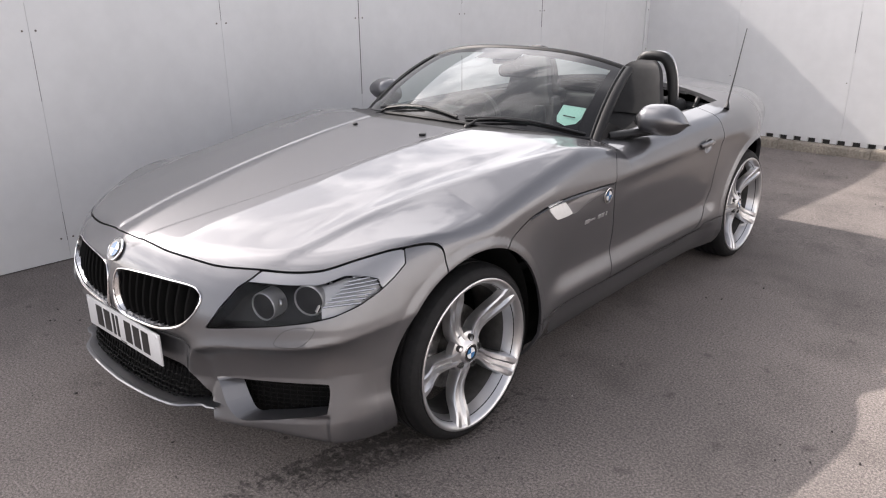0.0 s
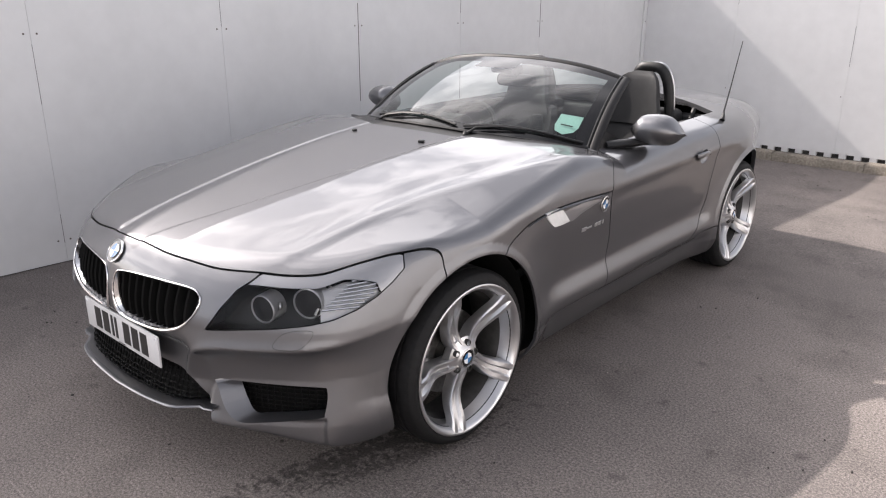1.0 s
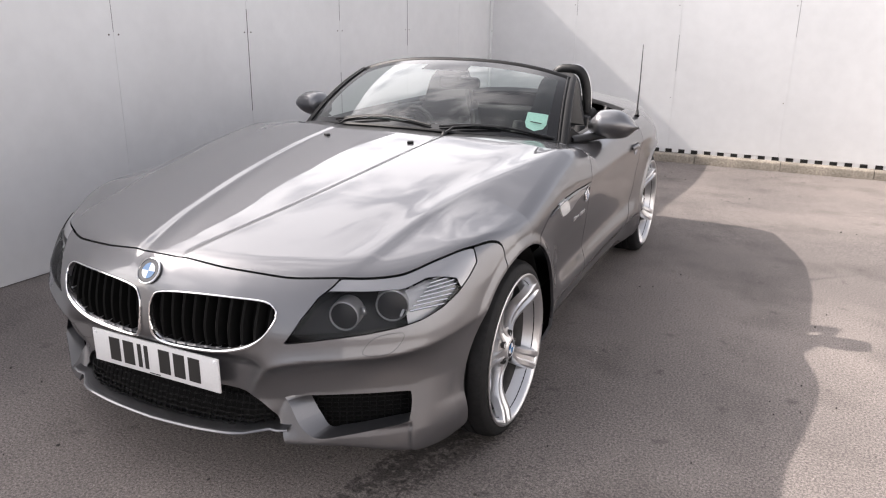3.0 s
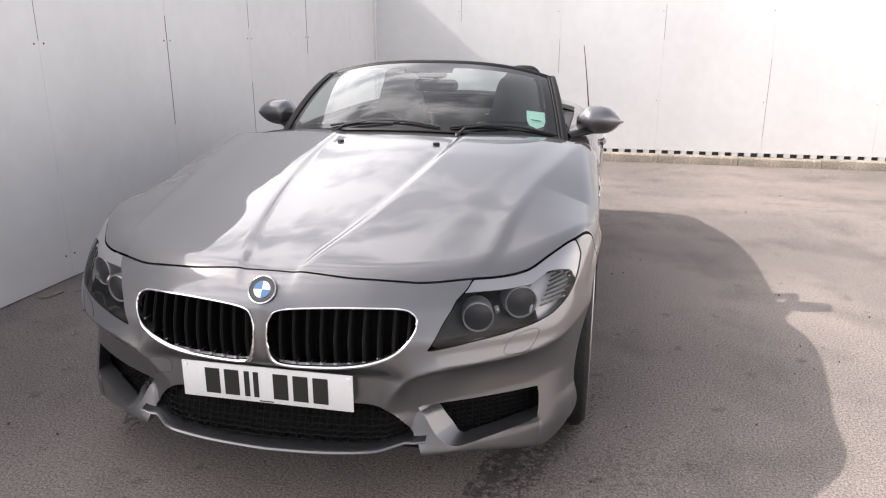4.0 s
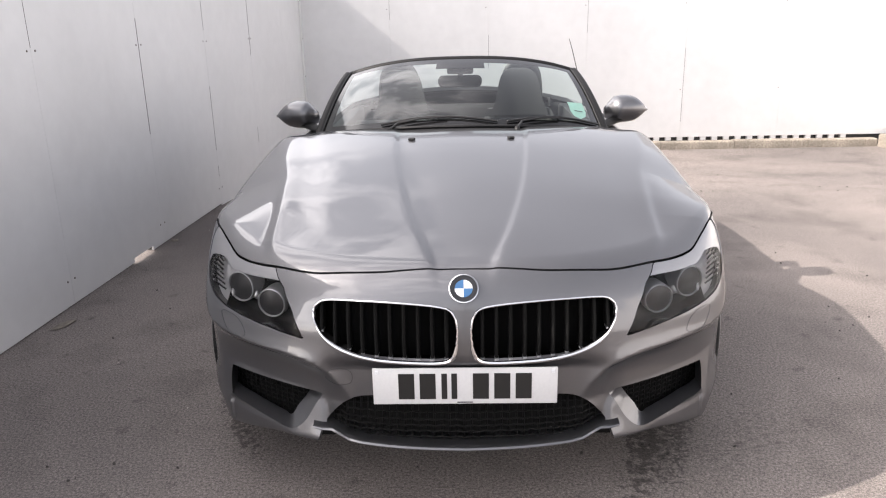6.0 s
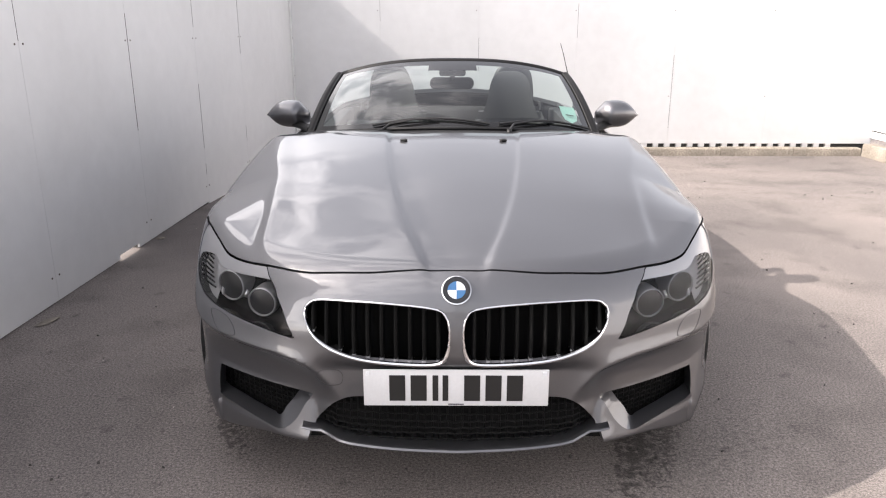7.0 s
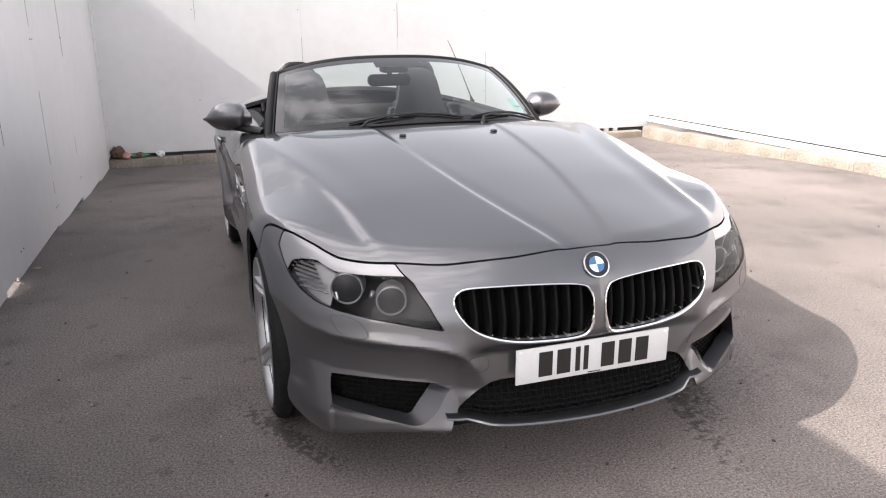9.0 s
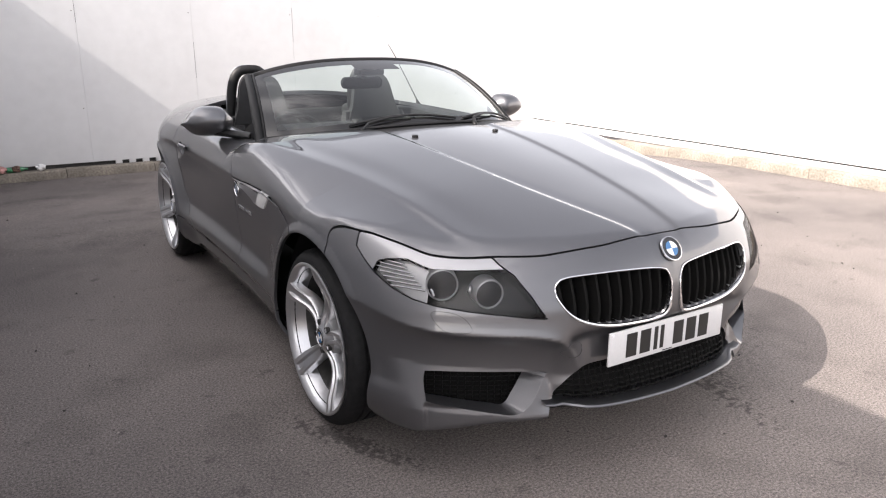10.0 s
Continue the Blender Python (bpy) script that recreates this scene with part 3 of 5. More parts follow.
# the side wall stands a little askew; its unseen top is sloped to shape its shadow
for ob in [west, *west.children]:
    for q in ob.data.vertices:
        if q.co.z > 2.3:
            q.co.z = 2.58 - 0.052 * (q.co.y + 0.75)
west.matrix_basis = Matrix.Translation((WALL_X, 3.15, 0)) @ Matrix.Rotation(radians(-1.75), 4, "Z") @ Matrix.Translation((-WALL_X, -3.15, 0))

# the far wall, raised on packing blocks above a kerb
north = tagged(part("wall_north", box((WALL_X - 0.06, WALL_Y + 0.014, 0.05), (RIGHT_X + 0.08, WALL_Y + 0.06, TALL)), HOARD, smooth=False), "white sheet hoarding, partly sunlit, over a dark slotted gap", "wall", kind="structure")
edges_x = [WALL_X + 0.001] + [-0.85 + 1.205 * k for k in range(5)] + [RIGHT_X]
for x0, x1 in zip(edges_x, edges_x[1:]):
    part("sheet", box((x0 + 0.0006, WALL_Y, 0.008), (x1 - 0.0006, WALL_Y + 0.012, TALL), 0.0007, 1), HOARD, north, smooth=False)
for k, z0, z1 in ((0, 1.5, 2.2), (1, 0.9, 1.3), (2, 1.3, 1.7), (3, 0.2, 1.1)):
    part("open_joint", box((-0.85 + 1.205 * k - 0.0016, WALL_Y - 0.001, z0), (-0.85 + 1.205 * k + 0.0016, WALL_Y + 0.004, z1)), GRIME_AND_SHADE, north, smooth=False)
# a dark board paints the shade into the slotted gap
part("gap_shadow_board", box((WALL_X, WALL_Y + 0.045, -0.2), (RIGHT_X, WALL_Y + 0.07, 0.06)), GRIME_AND_SHADE, north, smooth=False)
for k in range(38):
    x = -0.62 + 0.146 * k
    part("packing_block", box((x, WALL_Y + 0.004, -0.036), (x + 0.07, WALL_Y + 0.044, 0.05), 0.002, 1), HOARD, north, smooth=False)
screw_row(north, [(-0.85 + 1.205 * k + d, WALL_Y - 0.0005, z) for k in range(5) for d in (-0.03,) for z in (0.6, 1.62)], "y")

east = tagged(part("wall_east", box((RIGHT_X + 0.014, -9.0, 0.18), (RIGHT_X + 0.06, WALL_Y, TALL)), HOARD, smooth=False), "white sheet hoarding in full sun above a kerb", "wall", kind="structure")
edges_y = [WALL_Y - 1.2 * k for k in range(14)]
for y1, y0 in zip(edges_y, edges_y[1:]):
    part("sheet", box((RIGHT_X, y0 + 0.0006, 0.178), (RIGHT_X + 0.012, y1 - 0.0006, TALL), 0.0007, 1), HOARD, east, smooth=False)
part("plinth", box((RIGHT_X - 0.012, -9.0, 0.08), (RIGHT_X + 0.05, WALL_Y, 0.158), 0.004, 1), HOARD, east, smooth=False)
# likewise a dark strip for the shade between plinth and sheets
part("gap_shadow_board", box((RIGHT_X + 0.02, -9.0, 0.15), (RIGHT_X + 0.05, WALL_Y, 0.185)), GRIME_AND_SHADE, east, smooth=False)

# kerbs: single stones with a rounded upper edge
def kerb_stone(length, height, depth):
    bm = bmesh.new()
    prof = [(0, -0.1), (0, height - 0.02), (0.006, height - 0.006), (0.02, height), (depth, height), (depth, -0.1)]
    n = 5
    rows = []
    for i in range(n + 1):
        u = length * i / n
        rows.append([bm.verts.new((u, a + (0.004 * math.sin(9.1 * u + 3 * b) if a < 0.01 else 0), b)) for a, b in prof])
    for ra, rb in zip(rows, rows[1:]):
        for j in range(5):
            bm.faces.new((ra[j], ra[j + 1], rb[j + 1], rb[j]))
    bm.faces.new(rows[0])
    bm.faces.new(rows[-1])
    return bm


kerb_back = empty("kerb_north", "weathered concrete kerb stones along the far wall", "kerb", kind="structure")
x = WALL_X
k = 0
while x < RIGHT_X - 0.15:
    w = min(0.912, RIGHT_X - 0.16 - x)
    ob = part("kerb_stone", kerb_stone(w - 0.006, 0.1 + 0.004 * math.sin(k * 2.3), 0.13), KERB, kerb_back)
    ob.location = (x, WALL_Y - 0.128, -0.134)
    x += 0.912
    k += 1
kerb_side = empty("kerb_east", "pale sunlit concrete kerb stones along the side wall", "kerb", kind="structure")
for k in range(16):
    y = WALL_Y - 0.13 - 0.912 * (k + 1)
    ob = part("kerb_stone", kerb_stone(0.905, 0.105 + 0.006 * math.sin(k * 1.7), 0.15), KERB, kerb_side)
    g = float(ground_height(0, y + 0.45))
    ob.matrix_basis = Matrix.Translation((RIGHT_X - 0.162, y + 0.912, min(0.0, g * 0.6))) @ Euler((0, 0, radians(-90))).to_matrix().to_4x4()

# a plain building far behind the camera closes the yard
tagged(part("wall_south", box((-14, -20.06, -0.02), (16, -20.0, 2.6)), HOARD, smooth=False), "plain white hoarding across the far end of the open yard", "wall", kind="structure")


# ---- the car: panels cut from the body's skin along its shut lines ----
car = empty("sports_car", "grey metallic two-seat open sports car with the roof folded away", "car")
GAP = 0.0026
HOOD_FRONT = smooth_curve([0, 0.2, 0.4, 0.565, 0.7, 0.765, 0.83, 0.89, 1.0], [-0.747, -0.737, -0.692, -0.607, -0.502, -0.4, -0.28, -0.153, -0.15])
HOOD_REAR = smooth_curve([0, 0.25, 0.5, 0.65, 0.72, 0.77, 1.0], [0.60, 0.625, 0.72, 0.84, 0.94, 1.02, 1.4])
SCREEN_FOOT = smooth_curve([0, 0.25, 0.45, 0.6, 0.7, 0.74], [0.70, 0.725, 0.80, 0.905, 1.01, 1.06])
VENT_LINE = smooth_curve([-0.2, 0.05, 0.165, 0.25, 0.331, 0.5, 0.908, 1.2], [0.5, 0.6, 0.691, 0.733, 0.757, 0.774, 0.763, 0.755])
DOOR_FRONT = smooth_curve([0.15, 0.3, 0.5, 0.7, 0.76, 0.836, 0.9, 0.95], [0.955, 0.955, 0.978, 0.93, 0.922, 0.937, 1.0, 1.05])
DOOR_REAR = smooth_curve([0.25, 0.3, 0.375, 0.45, 0.53, 0.7, 0.8, 0.95], [1.5, 1.75, 1.9, 1.965, 2.0, 2.012, 2.03, 2.06])
SILL_LINE = smooth_curve([0.2, 0.34, 0.955, 1.6, 1.8, 1.95, 2.2], [0.305, 0.308, 0.298, 0.285, 0.3, 0.34, 0.35])


def along(curve, a, v, sign):
    """Distance of v from a curve over a, evened out by the curve's slope."""
    k = (curve(a + 0.004) - curve(a - 0.004)) / 0.008
    return sign * (v - curve(a)) / np.sqrt(1 + k ** 2)


def hood_front(p):
    return along(HOOD_FRONT, np.abs(p[:, 0]), p[:, 1], 1)


def hood_rear(p):
    return along(HOOD_REAR, np.abs(p[:, 0]), p[:, 1], -1)


def screen_foot(p):
    return along(SCREEN_FOOT, np.abs(p[:, 0]), p[:, 1], -1)


def vent_line(p):
    return along(VENT_LINE, p[:, 1], p[:, 2], 1)


def door_front(p):
    return along(DOOR_FRONT, p[:, 2], p[:, 1], 1)


def door_rear(p):
    return along(DOOR_REAR, p[:, 2], p[:, 1], -1)


def sill_line(p):
    return along(SILL_LINE, p[:, 1], p[:, 2], 1)


def arches(p):
    d = np.minimum(np.hypot(p[:, 1], p[:, 2] - 0.335) - 0.374, np.hypot(p[:, 1] - 2.496, p[:, 2] - 0.335) - 0.382)
    return np.where(np.abs(p[:, 0]) > 0.45, d, 1.0)


def cockpit(p):
    """Positive outside the opening of the cabin."""
    inside = np.minimum.reduce([-screen_foot(p) - 0.012, 2.44 - 0.25 * np.abs(p[:, 0]) ** 3 - p[:, 1], 0.732 - 0.03 * np.clip(p[:, 1] - 1.9, 0, 1) - np.abs(p[:, 0])])
    return np.where(p[:, 2] > 0.7, -inside, 1.0)


KIDNEY = closed_spline([(0.019, 0.6), (0.028, 0.652), (0.066, 0.675), (0.226, 0.684), (0.375, 0.679), (0.418, 0.663), (0.428, 0.636),
                        (0.415, 0.601), (0.385, 0.567), (0.337, 0.541), (0.257, 0.521), (0.162, 0.513), (0.068, 0.513), (0.03, 0.535)], 5)
LAMP = np.array([(-0.309, 0.566), (-0.2, 0.58), (-0.1, 0.590), (0.0, 0.602), (0.074, 0.616), (0.15, 0.641), (0.213, 0.672), (0.262, 0.704), (0.3, 0.735),
                 (0.3, 0.8), (-0.1, 0.8), (-0.118, 0.74), (-0.16, 0.712), (-0.205, 0.686), (-0.26, 0.63)])
INTAKE = closed_spline([(0, 0.392), (0.2, 0.39), (0.31, 0.384), (0.36, 0.358), (0.405, 0.305), (0.415, 0.287), (0.38, 0.281), (0.25, 0.271), (0.1, 0.265),
                        (-0.1, 0.265), (-0.25, 0.271), (-0.38, 0.281), (-0.415, 0.287), (-0.405, 0.305), (-0.36, 0.358), (-0.31, 0.384), (-0.2, 0.39)], 4)
CHEEK = closed_spline([(0.425, 0.372), (0.5, 0.381), (0.62, 0.383), (0.735, 0.38), (0.75, 0.372), (0.755, 0.335), (0.754, 0.292), (0.746, 0.282), (0.66, 0.264), (0.58, 0.252), (0.525, 0.252), (0.48, 0.285), (0.445, 0.34)], 4)


def sided(p):
    return np.column_stack([np.abs(p[:, 0]), p[:, 2]])


def near_nose(p, d):
    return np.where(p[:, 1] < -0.1, d, -1.0)


def kidney(p):
    return near_nose(p, outline_distance(sided(p), KIDNEY))


def intake(p):
    return near_nose(p, outline_distance(np.column_stack([p[:, 0], p[:, 2]]), INTAKE))


def cheek(p):
    return near_nose(p, outline_distance(sided(p), CHEEK))


def lamp(p):
    ax = np.abs(p[:, 0])
    d = outline_distance(np.column_stack([0.62 * ax + 0.785 * p[:, 1], p[:, 2]]), LAMP)
    return np.where((ax > 0.4) & (p[:, 1] < -0.2), np.minimum(d, -hood_front(p) - GAP), -1.0)


def trim(v, f, *fields):
    for field in fields:
        v, f = cut(v, f, field(v))
    return v, f


def half(v, f, side):
    """One side's triangles of a pair of panels."""
    f = f[v[f].mean(1)[:, 0] * side > 0]
    used, inv = np.unique(f, return_inverse=True)
    return v[used], inv.reshape(-1, 3)


def inset(v, depth):
    return v - body_normal(v) * depth


skin_v, skin_f = body_skin(0.009)
middle = skin_v[skin_f].mean(1)
skin_f = skin_f[(body_normal(middle)[:, 2] > -0.7) | (middle[:, 2] > 0.3)]
skin_v, skin_f = trim(skin_v, skin_f, arches)

v, f = trim(skin_v, skin_f, lambda p: hood_front(p) - GAP, lambda p: np.where(np.abs(p[:, 0]) > 0.7, vent_line(p) - GAP, 1.0),
            lambda p: np.where(np.abs(p[:, 0]) > 0.7, np.minimum(-door_front(p) - GAP, hood_rear(p)), hood_rear(p)))
bonnet = panel("bonnet", v, f, PAINT, car, "long metallic grey clamshell bonnet with two diverging folds")

v, f = trim(skin_v, skin_f, lambda p: np.minimum(-hood_front(p) - GAP, -0.05 - p[:, 1]), lambda p: -kidney(p), lambda p: -intake(p), lambda p: -cheek(p), lambda p: -lamp(p) - 0.003,
            lambda p: np.where(p[:, 1] < -0.3, np.maximum(p[:, 2] - 0.256 - 0.02 * (p[:, 0] / 0.43) ** 2, (np.abs(p[:, 0]) - 0.428) * 0.6 + (p[:, 2] - 0.27) * 0.2), 1.0))


def deep_openings(pa, pb, na, nb):
    """Intakes are lined deeply, their lower and inner sides as ramps; other edges are turned in a little."""
    q = (pa + pb) / 2
    on_intake, on_cheek = (np.abs(intake(q)) < 0.01)[:, None], (np.abs(cheek(q)) < 0.01)[:, None]

    def way(p, n):
        ax, z = np.abs(p[:, :1]), p[:, 2:]
        ramp = np.clip((0.335 - z) / 0.04, 0, 1)
        inner = np.clip((0.56 - ax) / 0.08, 0, 1)
        cheek_in = np.concatenate([np.sign(p[:, :1]) * inner * 0.038, 0.066 + 0 * z, ramp * (0.008 + 0.012 * (0.75 - ax))], 1)
        intake_in = np.concatenate([0 * z, 0.022 + 0 * z, 0.004 * np.clip((0.31 - z) / 0.02, 0, 1)], 1)
        return np.where(on_cheek, cheek_in, np.where(on_intake, intake_in, -n * 0.014))

    return way(pa, na), way(pb, nb)


bumper = panel("front_bumper", v, f, PAINT, car, "grey front bumper with deep side intakes and a thin lower lip", inward=deep_openings)

for side in (1, -1):
    v, f = trim(skin_v, skin_f, lambda p: -vent_line(p) - GAP, lambda p: -door_front(p) - GAP, lambda p: sill_line(p) - GAP, lambda p: p[:, 1] + 0.05, lambda p: np.where(p[:, 0] * side > 0.6, 1.0, -1.0))
    panel("front_wing", *half(v, f, side), PAINT, car)
    v, f = trim(skin_v, skin_f, lambda p: -sill_line(p) - GAP, lambda p: p[:, 1] - 0.2, lambda p: 2.3 - p[:, 1], lambda p: np.where(p[:, 0] * side > 0.6, 1.0, -1.0))
    panel("sill", *half(v, f, side), PAINT, car)
    v, f = trim(skin_v, skin_f, lambda p: np.minimum(door_front(p), door_rear(p)) - GAP, lambda p: sill_line(p) - GAP, cockpit, lambda p: np.where(p[:, 0] * side > 0.68, 1.0, -1.0))
    door = panel("door", *half(v, f, side), PAINT, car, depth=0.03)

v, f = trim(skin_v, skin_f, lambda p: -door_rear(p) - GAP, lambda p: p[:, 1] - 1.4, lambda p: np.where(p[:, 1] < 2.2, sill_line(p) - GAP, 1.0), cockpit)
panel("rear_body", v, f, PAINT, car, "rounded rear wings and boot lid in metallic grey", depth=0.025)

# dark lining behind the shut lines, open where lamps, grilles and the cabin are
v, f = trim(skin_v, skin_f, cockpit, lambda p: -kidney(p) - 0.012, lambda p: -intake(p) - 0.012, lambda p: -cheek(p) - 0.012, lambda p: -lamp(p) - 0.012, lambda p: p[:, 2] - np.where((p[:, 1] < -0.4) & (np.abs(p[:, 0]) < 0.45), 0.262, 0.2))
mesh_object("inner_shell", inset(v, 0.0105), f, DARK, car)

# scuttle under the wipers
v, f = trim(skin_v, skin_f, lambda p: -hood_rear(p) - GAP, lambda p: screen_foot(p) + 0.02, lambda p: 0.74 - np.abs(p[:, 0]), lambda p: p[:, 2] - 0.8)
mesh_object("scuttle_panel", inset(v, 0.008), f, BLACK, car, "black plastic scuttle panel")


def front_y(x, z, lo=-1.0, hi=-0.3):
    """Where the nose's skin lies at x and z."""
    a, b = lo, hi
    for _ in range(26):
        m = (a + b) / 2
        if body_field(np.array([x, m, z])) > 0:
            b = m
        else:
            a = m
    return b


# ---- grille: two kidney openings with bright surrounds and upright slats ----
for side in (1, -1):
    ring = [Vector((side * x, front_y(x, z) - 0.002, z)) for x, z in KIDNEY]
    grille = part("kidney_grille", tube(ring, [0.0028 + 0.0036 * float(ease((0.60 - z) / 0.06)) for x, z in KIDNEY], 8, closed=True), CHROME, car, "chrome-rimmed kidney grille with black upright slats")
    # inner bright ledge
    inner = [Vector((side * (0.226 + (x - 0.226) * 0.965), front_y(x, z) + 0.03, 0.605 + (z - 0.605) * 0.90)) for x, z in KIDNEY]
    bm = bmesh.new()
    a = [bm.verts.new(q + Vector((0, 0.001, 0))) for q in ring]
    b = [bm.verts.new(q) for q in inner]
    for i in range(len(a)):
        j = (i + 1) % len(a)
        bm.faces.new((a[i], a[j], b[j], b[i]))
    part("ledge", bm, CHROME, grille)
    for k in range(10):
        x = 0.05 + k * 0.0395
        col = KIDNEY[np.abs(KIDNEY[:, 0] - x) < 0.03]
        top, low = col[:, 1].max() - 0.006, col[:, 1].min() + 0.008
        if x > 0.4:
            low += 0.02
        y0 = front_y(x, 0.6) + 0.012
        bm = bmesh.new()
        n = 7
        rows = []
        for i in range(n):
            z = low + (top - low) * i / (n - 1)
            y = max(front_y(x, z) + 0.012, y0 - 0.01)
            rows.append([bm.verts.new((side * (x + dx), y + dy, z)) for dx, dy in ((-0.006, 0.045), (-0.0045, 0.004), (0, 0.0), (0.0045, 0.004), (0.006, 0.045))])
        for ra, rb in zip(rows, rows[1:]):
            for i in range(4):
                bm.faces.new((ra[i], ra[i + 1], rb[i + 1], rb[i]))
        part("slat", bm, SOOT, grille)
        part("slat_tip", box((side * x - 0.006, y0 - 0.002, low - 0.006), (side * x + 0.006, y0 + 0.03, low + 0.003), 0.002), BROW, grille)
back_v = np.array([(x, -0.70 + 0.25 * abs(x) ** 2, z) for x in np.linspace(-0.46, 0.46, 13) for z in (0.48, 0.70)])
idx = np.arange(26).reshape(13, 2)
mesh_object("grille_backing", back_v, np.stack([idx[:-1, 0], idx[1:, 0], idx[1:, 1], idx[:-1, 1]], 1), DARK, car)


bm = bmesh.new()
for x in np.arange(-0.39, 0.391, 0.0215):
    tube([(x, front_y(abs(x), 0.30) + 0.02, 0.262), (x, front_y(abs(x), 0.38) + 0.02, 0.395)], 0.0035, 4, bm=bm)
for k, z in enumerate(np.arange(0.275, 0.39, 0.0165)):
    for i, x in enumerate(np.arange(-0.39, 0.37, 0.0215)):
        tube([(x, front_y(abs(x), z) + 0.018, z + 0.004 * (i % 2)), (x + 0.0215, front_y(abs(x + 0.0215), z) + 0.018, z + 0.004 * ((i + 1) % 2))], 0.003, 4, bm=bm)
part("intake_mesh", bm, SOOT, car, "black honeycomb intake mesh")
bm = bmesh.new()
for i in range(12):
    x0, x1 = -0.44 + i * 0.88 / 12, -0.44 + (i + 1) * 0.88 / 12
    q = [bm.verts.new((x, front_y(abs(x), z) + 0.045, z)) for x, z in ((x0, 0.24), (x1, 0.24), (x1, 0.42), (x0, 0.42))]
    bm.faces.new(q)
part("intake_backing", bm, DARK, car)
for side in (1, -1):
    bm = bmesh.new()
    for x in np.arange(0.44, 0.775, 0.02):
        y = front_y(x, 0.34) + 0.078
        tube([(side * x, y, 0.25), (side * x, y, 0.40)], 0.003, 4, bm=bm)
        for z in np.arange(0.262, 0.40, 0.016):
            tube([(side * x, y, z), (side * (x + 0.02), front_y(x + 0.02, 0.34) + 0.078, z)], 0.003, 4, bm=bm)
    part("side_intake_mesh", bm, SOOT, car, "black mesh in the side intake")
    bm = bmesh.new()
    xs = np.linspace(0.40, 0.80, 8)
    for x0, x1 in zip(xs, xs[1:]):
        q = [bm.verts.new((side * x, front_y(x, 0.34) + 0.088, z)) for x, z in ((x0, 0.235), (x1, 0.235), (x1, 0.41), (x0, 0.41))]
        bm.faces.new(q)
    part("side_intake_backing", bm, DARK, car)

# lower lip blade
lip = [Vector((x, front_y(abs(x), 0.25) - 0.006, 0.259 + 0.02 * (abs(x) / 0.43) ** 2)) for x in np.linspace(-0.452, 0.452, 31)]
bm = bmesh.new()
rows = [[bm.verts.new(q + Vector((0, d, h))) for d, h in ((0.0, 0.005), (0.03, 0.011), (0.075, 0.016))] for q in lip]
for ra, rb in zip(rows, rows[1:]):
    for i in range(2):
        bm.faces.new((ra[i], rb[i], rb[i + 1], ra[i + 1]))
bmesh.ops.solidify(bm, geom=bm.faces[:], thickness=0.004)
part("lip_shelf", bm, PAINT, car, "painted shelf behind the lip")
part("lip_blade", tube(lip, [0.007 + 0.005 * min(1, 8 * (1 - abs(i - 15) / 15.0)) for i in range(31)], 8, flat=0.55), PAINT, car, "thin lower lip blade")

# ---- headlamps ----
def BROW_WIDTH(p):
    return 0.027 + 0.035 * np.clip((p[:, 1] + 0.46) / 0.15, 0, 1)


